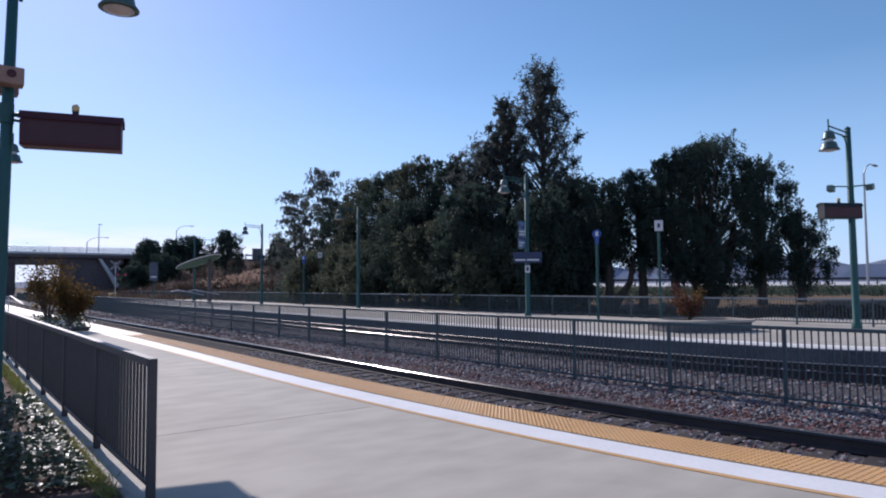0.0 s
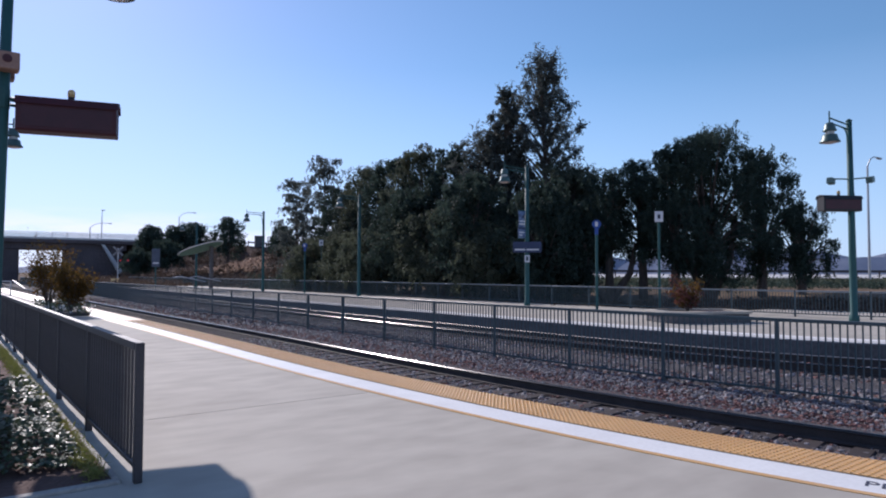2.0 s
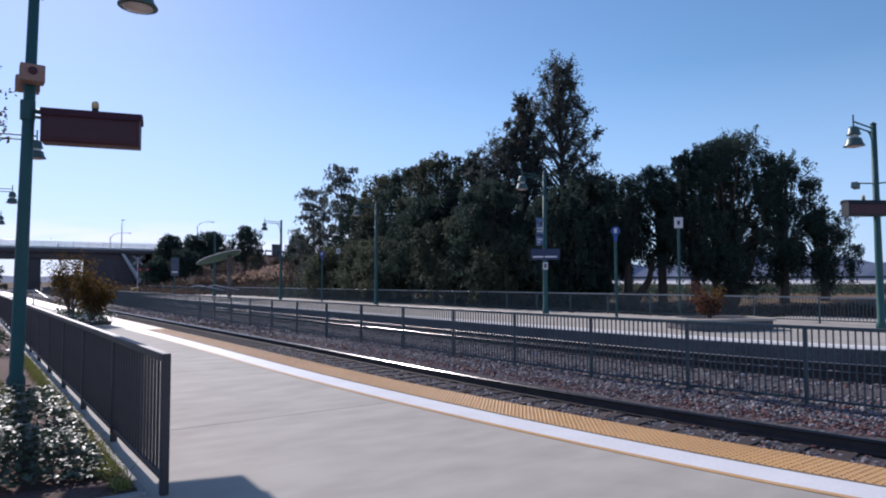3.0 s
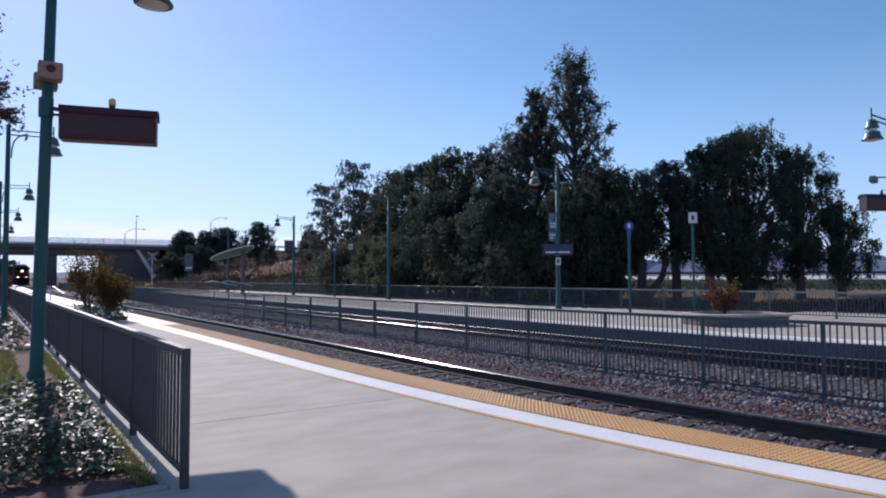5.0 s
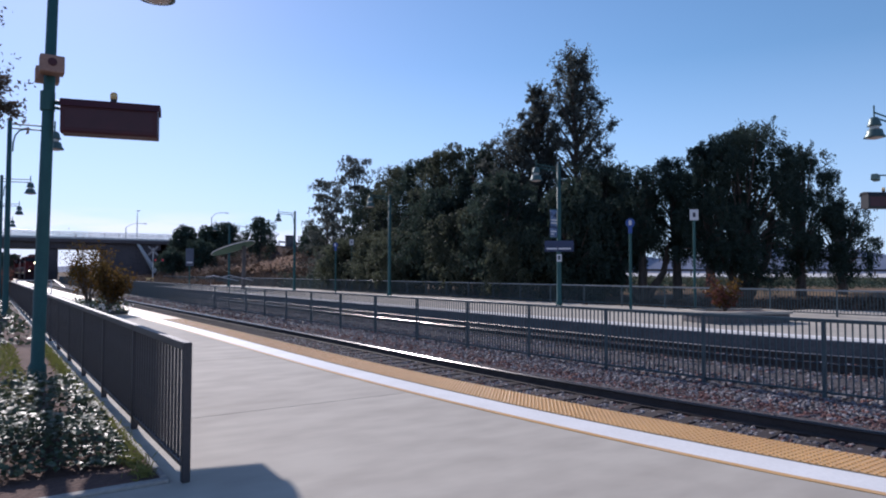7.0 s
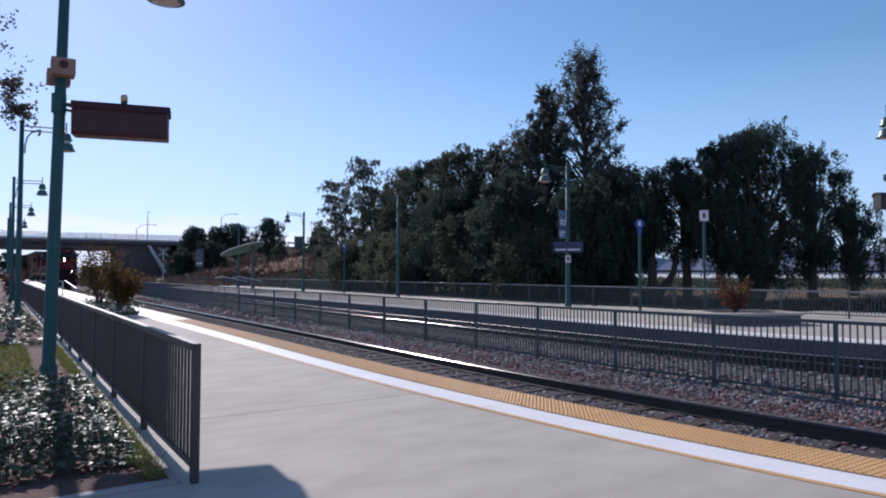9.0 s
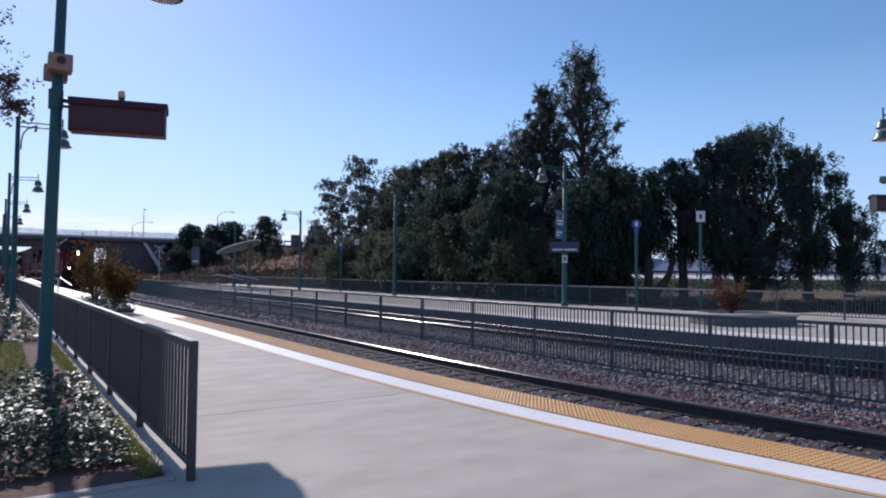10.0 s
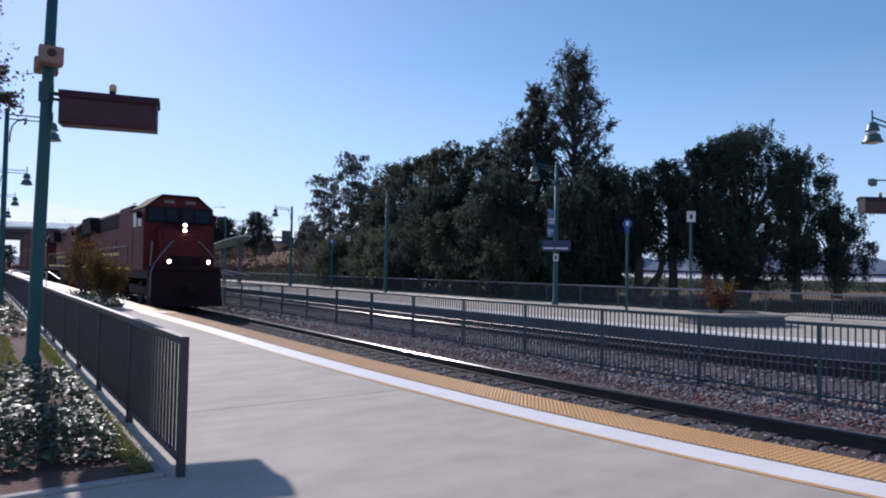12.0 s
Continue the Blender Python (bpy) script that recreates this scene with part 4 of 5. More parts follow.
def embankment():
    """The road embankment that runs from the bridge behind the grove."""
    bm = bmesh.new()
    line = ROAD_LINE
    rows = []
    for i, (x, y, h, k) in enumerate(line):
        a, b = line[max(0, i - 1)], line[min(len(line) - 1, i + 1)]
        d = Vector((b[0] - a[0], b[1] - a[1], 0)).normalized()
        nn = Vector((d.y, -d.x, 0))           # towards the railway side
        row = []
        for off, z in ((26, -0.3), (19, h * .22), (13, h * .55), (8, h * .85), (5.5, h), (-6, h), (-22, -0.5)):
            q = Vector((x, y, 0)) + nn * off * k
            row.append(bm.verts.new((q.x, q.y, z + 0.3 * noise.noise(Vector((q.x * .1, q.y * .1, 3))))))
        rows.append(row)
    for a, b in zip(rows, rows[1:]):
        for i in range(6):
            bm.faces.new((a[i], b[i], b[i + 1], a[i + 1]))
    bmesh.ops.recalc_face_normals(bm, faces=bm.faces)
    tagged(part("embankment", bm, M_BANK), "dry grassy road embankment beside the bridge", "embankment", kind="structure")


embankment()


def slope_guard_rail():
    """Low guard rail along the road on top of the embankment."""
    g = thing("guard_rail", "dark steel guard rail on top of the embankment", "guard rail", "guard rails")
    bm = bmesh.new()
    box(bm, (0, 0, 0.1), (.18, .18, 1.5))
    me = mesh_of("post", bm, M_FENCE)
    for a, b in zip(ROAD_LINE[:5], ROAD_LINE[1:5]):
        d = Vector((b[0] - a[0], b[1] - a[1], b[2] - a[2]))
        nn = Vector((d.y, -d.x, 0)).normalized()
        p0, p1 = (Vector(q[:3]) + nn * 4.6 * q[3] + Vector((0, 0, 0.75)) for q in (a, b))
        bm = bmesh.new()
        tube(bm, [p0, p1], 0.17, 6)
        part("beam", bm, M_FENCE, g)
        k = max(2, int(d.length / 4))
        for i in range(k):
            o = new("post", me)
            o.parent = g
            o.location = p0.lerp(p1, i / k) - Vector((0, 0, 0.6))


slope_guard_rail()


def bridge():
    b = thing("overpass_bridge", "concrete road overpass with a mesh-fenced parapet", "bridge")
    y0, y1 = 164, 176
    bm = bmesh.new()
    prism(bm, [(y0, 8.1), (y1, 8.1), (y1, 8.85), (y0, 8.85)], -70, 44)
    part("deck", bm, M_BRIDGE, b, "concrete deck edge with shade in its colour")
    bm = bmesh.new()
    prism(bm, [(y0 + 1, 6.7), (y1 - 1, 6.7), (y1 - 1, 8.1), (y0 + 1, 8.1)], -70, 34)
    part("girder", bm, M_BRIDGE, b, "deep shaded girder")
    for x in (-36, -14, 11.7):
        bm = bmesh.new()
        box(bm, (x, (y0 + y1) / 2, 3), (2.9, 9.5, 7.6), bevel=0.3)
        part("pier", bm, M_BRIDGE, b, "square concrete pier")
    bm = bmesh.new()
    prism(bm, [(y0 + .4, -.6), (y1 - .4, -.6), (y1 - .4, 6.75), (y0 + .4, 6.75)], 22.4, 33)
    part("abutment", bm, M_BRIDGE, b, "abutment wall with shade in its colour")
    bm = bmesh.new()
    v = [bm.verts.new(p) for p in ((28.6, y0 - .2, 8.0), (29.3, y0 - .2, 7.9), (33.2, y0 - 1.5, 1.4), (32.2, y0 - 1.5, 1.4))]
    v2 = [bm.verts.new(p) for p in ((28.6, y0 + .4, 8.0), (29.3, y0 + .4, 7.9), (33.2, y0 + .4, 1.4), (32.2, y0 + .4, 1.4))]
    bm.faces.new(v)
    bm.faces.new(v2[::-1])
    for i in range(4):
        bm.faces.new((v[i], v2[i], v2[(i + 1) % 4], v[(i + 1) % 4]))
    bmesh.ops.recalc_face_normals(bm, faces=bm.faces)
    part("wing_wall", bm, M_PALE, b, "pale tapering wing wall")
    bm = bmesh.new()
    prism(bm, [(y0, 8.85), (y0 + .25, 8.85), (y0 + .25, 9.25), (y0, 9.25)], -70, 38.4)
    part("parapet", bm, M_PALE, b, "pale concrete parapet")
    for k in range(37):
        bm = bmesh.new()
        x = -68 + k * 2.9
        tube(bm, [(x, y0 + .12, 9.25), (x, y0 + .12, 10.45)], 0.05, 5)
        part("fence_post", bm, M_MESH, b)
    bm = bmesh.new()
    for z in (10.45, 9.85):
        tube(bm, [(-69, y0 + .12, z), (38.2, y0 + .12, z)], 0.035, 5)
    part("fence_rail", bm, M_MESH, b)
    vs, fs = [], []
    for k in range(733):
        x = -69 + k * .146
        q = len(vs)
        vs += [(x, y0 + .12, 9.25), (x + .075, y0 + .12, 9.25), (x + .075, y0 + .13, 10.4), (x, y0 + .13, 10.4)]
        fs.append((q, q + 1, q + 2, q + 3))
    tagged(cloud_mesh("fence_mesh", vs, fs, M_MESH, b), kind="stuff")


bridge()


def road_lamp(x, y, z, h, arm, label="grey steel road lamp with a curved arm"):
    s = thing("road_lamp", label, "street lamp", "road lamps", at=pose(x, y, z))
    bm = bmesh.new()
    tube(bm, [(0, 0, -1), (0, 0, h)], [0.14, 0.09], 8)
    part("pole", bm, M_MESH, s)
    bm = bmesh.new()
    tube(bm, [(0, 0, h - .1), (arm * .25, 0, h + .7), (arm * .6, 0, h + 1.05), (arm, 0, h + 1.1)], 0.06, 6)
    part("arm", bm, M_MESH, s)
    bm = bmesh.new()
    box(bm, (arm * 1.12, 0, h + 1.05), (.8, .3, .18), bevel=.05)
    part("lamp_head", bm, M_MESH, s)


road_lamp(26.5, 165.5, 8.8, 3.0, 3.6)
road_lamp(30, 172, 8.8, 6.5, .2)
road_lamp(42, 152, 7.6, 6.5, 3)
road_lamp(46, 150, 7.4, 3.6, 2.6)
road_lamp(70.6, 25.3, 0.8, 11.2, 2.6, "tall grey road lamp beside the road behind the grove")


def canopy():
    """Green oval shelter roof, tilted, on a single column."""
    c = thing("platform_shelter", "green oval shelter roof on a stout column at the platform end", "shelter", at=pose(19.2, 62.1, 0, 0, 0, 0))
    n = 28
    ring = [2 * math.pi * k / n for k in range(n)]
    bm = bmesh.new()
    rings = [[bm.verts.new((1.95 * rr * math.cos(a), 1.5 * rr * math.sin(a), 3.85 + dz + 0.52 * rr * math.cos(a) - 0.42 * rr * math.sin(a))) for a in ring] for rr, dz in ((0.05, -.02), (1.0, 0.0), (1.0, 0.1), (0.5, 0.2), (0.05, 0.24))]
    for a, b in zip(rings, rings[1:]):
        for k in range(n):
            bm.faces.new((a[k], a[(k + 1) % n], b[(k + 1) % n], b[k]))
    part("roof", bm, M_GREENROOF, c, "green sheet-metal roof")
    bm = bmesh.new()
    tube(bm, [(1.97 * math.cos(a), 1.52 * math.sin(a), 3.9 + 0.52 * math.cos(a) - 0.42 * math.sin(a)) for a in ring + [0]], 0.055, 6, False)
    part("rim", bm, M_PALE, c, "pale roof rim")
    bm = bmesh.new()
    box(bm, (1.0, 0, 2.05), (0.32, 0.32, 4.1), bevel=.04)
    part("column", bm, M_EDGE, c, "stout dark column")
    # ramp rails beside the shelter
    for y0, x0 in ((58.0, 15.9), (60.0, 17.9)):
        r = thing("ramp_handrail", "pale sloping handrail of the platform ramp", "handrail", "ramp handrails")
        bm = bmesh.new()
        tube(bm, [(x0 - .25, y0, 1.2), (x0 + .35, y0, 1.32), (x0 + 2.5, y0, 0.86)], 0.05, 6)
        part("rail", bm, M_HANDRAIL, r)
        for dx, top in ((0.1, 1.26), (2.2, 0.9)):
            bm = bmesh.new()
            tube(bm, [(x0 + dx, y0, 0.0), (x0 + dx, y0, top)], 0.03, 6)
            part("post", bm, M_EDGE, r)


canopy()


def ridge():
    bm = bmesh.new()
    for (x0, x1, y0, y1, h, seed) in ((1500, 4200, 2600, -300, 165, 1), (2600, 3600, 2600, 400, 215, 2), (-900, 900, 3900, 3700, 70, 3)):
        n = 40
        lo, hi = [], []
        for i in range(n + 1):
            u = i / n
            x, y = x0 + (x1 - x0) * u, y0 + (y1 - y0) * u
            z = h * (0.35 + 0.65 * abs(noise.noise(Vector((u * 3.1 + seed, 0, 0)))) + 0.25 * noise.noise(Vector((u * 11, seed, 0)))) * min(1, 6 * u + .2, 6 * (1 - u) + .2)
            lo.append(bm.verts.new((x, y, -5)))
            hi.append(bm.verts.new((x * 1.04, y * 1.04, max(4, z))))
        for i in range(n):
            bm.faces.new((lo[i], lo[i + 1], hi[i + 1], hi[i]))
    tagged(part("backdrop", bm, M_HILL), "hills on the horizon, tinted blue-grey for haze", "hills", kind="structure")


ridge()


def back_road():
    """The road behind the grove with its guard rail."""
    bm = bmesh.new()
    box(bm, (0, 0, 0), (96, 9, 1.2), pose(100, 46, 0.75, 3, 0, -42))
    tagged(part("road", bm, M_PALE), "pale concrete road behind the grove", "road", kind="structure")
    g = thing("guard_rail", "dark steel guard rail along the road behind the grove", "guard rail", "guard rails")
    m = pose(97, 42, 1.3, 0, 0, -42)
    bm = bmesh.new()
    box(bm, (0, 0, 0.72), (94, 0.08, 0.32), m)
    part("beam", bm, M_FENCE, g)
    bm = bmesh.new()
    box(bm, (0, 0, 0.3), (.16, .16, .75))
    me = mesh_of("post", bm, M_FENCE)
    for k in range(31):
        o = new("post", me)
        o.parent = g
        o.matrix_local = m @ pose(-45 + k * 3, .1, 0)


back_road()

# ================= planted bed on the near side =================
def bed():
    b = thing("planting_bed", "planted bed of soil behind a narrow concrete kerb", "planting bed", kind="structure")
    bm = bmesh.new()
    v = [bm.verts.new(p) for p in ((-30, 5.5, 0.02), (1.17, 5.5, 0.02), (1.17, 120, 0.02), (-30, 120, 0.02))]
    bm.faces.new(v)
    part("soil", bm, M_SOIL, b)
    bm = bmesh.new()
    box(bm, (1.195, 62.75, 0.005), (0.05, 114.5, 0.06), bevel=0.008)
    part("kerb", bm, M_KERB, b, "narrow concrete kerb")
    bm = bmesh.new()
    box(bm, (1.26, 8.4, -0.018), (0.08, 6.0, 0.03))
    part("edging", bm, M_CONC, b, "concrete edging under the railing")
    bm = bmesh.new()
    box(bm, (-14.39, 5.455, 0.0), (31.22, 0.09, 0.05), bevel=0.01)
    part("kerb", bm, M_KERB, b, "narrow concrete kerb")
    rng = np.random.default_rng(8)
    # shrub cover, mounded
    n = 21000
    x, y = rng.uniform(-3.4, 1.08, n), rng.uniform(5.95, 8.9, n)
    z = 0.05 + rng.uniform(0, 1, n) ** .4 * (0.34 + .12 * np.sin(x * 3.1 + y * 2.2) + .08 * np.sin(y * 5)) * np.clip((1.14 - x) * 3, .2, 1) * np.clip((y - 5.9) * 1.7, .2, 1)
    vv, ff = leaves(rng, np.stack([x, y, z], 1), 0.06, 0.66, 0.0, 0.62)
    g = cloud_mesh("ground_cover_shrubs", vv, ff, M_SHRUB)
    tagged(g, "low glossy-leaved ground cover shrubs filling the bed", "shrubs", kind="stuff")
    n = 5000
    x, y = 1.07 + rng.normal(size=n) * .045, rng.uniform(5.5, 16, n)
    vv, ff = leaves(rng, np.stack([x, y, .03 + np.abs(rng.normal(size=n)) * .045], 1), 0.075, 0.13)
    tagged(cloud_mesh("grass_fringe", vv, ff, M_GRASS), "ragged dry grass fringe along the bed kerb", "grass", kind="stuff")
    n = 17000
    x, y = rng.uniform(-5.5, 0.55, n), rng.uniform(8.7, 17, n)
    vv, ff = leaves(rng, np.stack([x, y, rng.uniform(.02, .09, n)], 1), 0.14, 0.12)
    g = cloud_mesh("grass", vv, ff, M_GRASS)
    tagged(g, "short yellow-green lawn grass in the bed", "grass", kind="stuff")
    n = 6000
    x, y = rng.uniform(-4, .95, n), rng.uniform(17, 34, n)
    z = 0.05 + rng.uniform(0, .45, n) * (0.5 + .5 * np.sin(x * 2 + y * 1.3))
    vv, ff = leaves(rng, np.stack([x, y, z], 1), 0.13, 0.55, 0.0, 0.5)
    g = cloud_mesh("ground_cover_shrubs", vv, ff, M_SHRUB)
    tagged(g, "low shrubs further along the bed", "shrubs", kind="stuff")


bed()

# platform planter with the autumn bush
bush(3.96, 27.8, 0.15, 1.0, 2.15, M_BUSH, 2900, 0.115, "yellow-brown autumn bush in the platform planter", 11, M_BUSH)
bush(3.6, 31.0, 0.15, 1.0, 2.9, M_BUSH, 1900, 0.115, "sparse upright autumn bush in the platform planter", 12, M_BUSH)


def near_planter():
    p = thing("planter", "low concrete planter with white flowers on the platform", "planter")
    bm = bmesh.new()
    box(bm, (3.95, 30.9, 0.07), (1.3, 6.4, 0.14), bevel=.04)
    part("wall", bm, M_EDGE, p)
    rng = np.random.default_rng(4)
    c = np.stack([rng.uniform(3.2, 4.7, 500), rng.uniform(26.9, 34, 500), rng.uniform(.18, .42, 500)], 1)
    v, f = leaves(rng, c[:190], .09, .8)
    tagged(cloud_mesh("flowers", v, f, M_FLOWER, p, "white flower heads"), kind="stuff")
    c = np.stack([rng.uniform(3.3, 4.6, 900), rng.uniform(27.4, 34, 900), rng.uniform(.1, .45, 900)], 1)
    v, f = leaves(rng, c, .13, .6)
    tagged(cloud_mesh("low_leaves", v, f, M_SHRUB, p, "low green leaves among the flowers"), kind="stuff")


near_planter()


tree(-1.25, 16.2, 0.0, 8.0, 2.15, 91, "thin ornamental tree with sparse brownish leaves in the bed", M_SCRUB, 12500, 0.1, 0.09, 0.45, 0.0, lobes=20, group="bed trees")

for i, (b, d, z, hh, rr) in enumerate(((13.4, 128, 4.8, 5.6, 2.7), (15.2, 126, 4.2, 6.2, 3.0), (16.6, 126, 4.2, 7.0, 3.3), (19.3, 124, 3.8, 8.4, 3.3), (23.6, 118, 4.2, 6.2, 2.6), (14.6, 118, 2.2, 5.2, 2.8), (12.6, 120, 1.2, 4.6, 2.8))):
    x, y = at_view(b, d)
    tree(x, y, z, hh, rr, 120 + i, "small dark tree on the road embankment", M_LEAF, 9000, 0.32, 0.2, 0.12, 1.5, lobes=34, dome=True, group="embankment trees")


for i, (b, d, hh, rr) in enumerate(((-1.5, 140, 6, 3.5), (0.6, 150, 5.5, 3.0), (1.6, 190, 6.0, 3.2), (8.2, 215, 5.0, 4.0), (10.0, 215, 5.6, 4.0), (6.0, 230, 3.6, 4.0), (3.8, 230, 3.0, 3.5))):
    x, y = at_view(b, d)
    tree(x, y, -0.2, hh, rr, 150 + i, "dark roadside tree near the bridge", M_LEAF, 2200, 0.6, 0.2, 0.1, 0.4, lobes=12, group="trees near the bridge")
bush(0.9, 47, 0.0, 0.9, 1.9, M_BUSHRED, 900, 0.16, "rust-red shrub beside the railing", 17, M_BUSHRED)


def ramp_rail():
    r = thing("ramp_handrail", "pale tube handrail at the end of the near platform", "handrail", "ramp handrails")
    for z in (0.55, 1.0):
        bm = bmesh.new()
        tube(bm, [(1.9, 55, z), (4.0, 55, z)], 0.05, 6)
        part("rail", bm, M_HANDRAIL, r)
    for x in (1.9, 4.0):
        bm = bmesh.new()
        tube(bm, [(x, 55, 0), (x, 55, 1.02)], 0.05, 6)
        part("post", bm, M_HANDRAIL, r)
    bm = bmesh.new()
    tube(bm, [(4.1, 54.8, 1.05), (4.55, 51.5, 0.55)], 0.028, 6)
    part("sloping_rail", bm, M_HANDRAIL, r)


ramp_rail()


def crossing_signal(x, y):
    """A crossbuck with its pair of lamp hoods."""
    c = thing("crossing_signal", "pale crossbuck with lamp hoods on a mast at the platform end", "railway signal", at=pose(x, y, 0, 0, 0, -12))
    bm = bmesh.new()
    tube(bm, [(0, 0, 0), (0, 0, 5.0)], 0.07, 8)
    part("mast", bm, M_HANDRAIL, c)
    for a in (45, -45):
        bm = bmesh.new()
        box(bm, (0, 0, 0), (1.7, 0.03, 0.24), pose(0, -0.1 - 0.03 * (a > 0), 4.6, 0, a, 0))
        part("crossbuck_board", bm, M_DULL, c)
    for x0 in (.3, 1.25):
        bm = bmesh.new()
        tube(bm, [(x0, -.25, 3.3), (x0, 0, 3.3)], .28, 14)
        hood = part("lamp_hood", bm, M_BLACK, c)
        bm = bmesh.new()
        tube(bm, [(x0, -.27, 3.3), (x0, -.252, 3.3)], .11, 14)
        part("lamp_lens", bm, M_REDLAMP, hood, "glowing red lens")
    bm = bmesh.new()
    box(bm, (.5, 0, 3.3), (1.3, .08, .08))
    part("crossarm", bm, M_BLACK, c)


crossing_signal(19.4, 99)


def cabinet(x, y, z, w, d, h, material, label):
    c = thing("equipment_cabinet", label, "cabinet", at=pose(x, y, z, 0, 0, -15))
    bm = bmesh.new()
    box(bm, (0, 0, h / 2), (w, d, h), bevel=.03)
    part("body", bm, material, c)
    bm = bmesh.new()
    box(bm, (0, -d / 2 - .012, h / 2), (w * .84, .02, h * .84), bevel=.006)
    part("door", bm, material, c)
    bm = bmesh.new()
    box(bm, (0, 0, h + .03), (w * 1.1, d * 1.1, .06), bevel=.01)
    part("lid", bm, material, c)


cabinet(18.3, 95, 0.0, .9, .6, .8, M_BEACON, "small orange-yellow equipment box at the platform end")
cabinet(51.8, 129.8, slope_height(51.8, 129.8) - 0.15, 1.9, 1.2, 2.3, M_EDGE, "brown equipment cabinet on the slope")


def tall_panel(x, y):
    c = thing("information_panel", "tall blue-grey information panel on a post", "sign", at=pose(x, y, 0, 0, 0, -14))
    bm = bmesh.new()
    tube(bm, [(0, 0, 0), (0, 0, 4.4)], .07, 8)
    part("post", bm, M_TEAL, c)
    bm = bmesh.new()
    box(bm, (0, -.1, 3.3), (.85, .06, 2.0), bevel=.01)
    b = part("panel", bm, M_PANEL, c)
    for z in (2.7,):
        bm = bmesh.new()
        box(bm, (0, -.14, z), (.6, .012, .16))
        part("print", bm, M_BARS, b)


tall_panel(19.1, 77.7)


def scrub():
    rng = np.random.default_rng(31)
    for name, mm, n, b0, b1, d0, d1, hgt, size, lab, per in (
            ("hillside_scrub", M_SCRUB, 22000, 10, 29, 86, 135, 1.3, .45, "dry brown and olive scrub on the embankment slope", 12),
            ("hillside_scrub", M_LEAF, 14000, 21.6, 30, 70, 112, 1.7, .4, "dark scrub at the foot of the embankment", 12),
            ("hillside_scrub", M_SCRUB, 16000, 9.5, 20, 112, 168, 1.4, .5, "dry scrub high on the embankment slope", 12),
            ("hillside_scrub", M_LEAF, 7000, 44, 74, 46, 54, .6, .22, "dark low scrub along the road behind the grove", 12),
            ("hillside_scrub", M_OLIVE, 14000, 46, 74, 56, 80, .65, .3, "low olive scrub and grass before the road", 12),
            ("plume_grass", M_PALEGRASS, 4000, 20.4, 23.0, 124, 130, 2.0, .9, "pale dry plume grass on the slope", 400),
            ("plume_grass", M_PALEGRASS, 2400, 17.6, 20.2, 126, 131, 1.6, .8, "scattered pale plume grass by the shelter", 300),
            ("hillside_scrub", M_SCRUB, 5000, 15.5, 23.5, 122, 140, 1.9, .5, "rounded brown shrubs on the embankment slope", 330),
            ("hillside_scrub", M_SCRUB, 9000, 23.4, 27.6, 80, 98, 3.3, .5, "tall brown brush beside the first trees", 500),
            ("hillside_scrub", M_LEAF, 8000, 23.8, 28.0, 82, 100, 3.0, .45, "tall dark green brush beside the first trees", 500),
            ("weeds", M_SCRUB, 9000, 45, 72, 33, 40, .35, .2, "low weeds and dry grass under the trees", 12)):
        b, d = rng.uniform(b0, b1, n // per), rng.uniform(d0, d1, n // per)
        k = rng.integers(len(b), size=n)
        x, y = np.sin(np.radians(b)) * d, np.cos(np.radians(b)) * d
        rr = rng.uniform(.5, 1.0, size=len(b))[k] * hgt
        off = rng.normal(size=(n, 3)) * rr[:, None] * (.55, .55, .3)
        base = np.array([slope_height(px, py) for px, py in zip(x, y)])
        c = np.stack([x[k], y[k], base[k] + rr * .35], 1) + off
        v, f = leaves(rng, c, size, .4 if mm is not M_PALEGRASS else .16)
        tagged(cloud_mesh(name, v, f, mm), lab, "scrub", kind="stuff")


scrub()


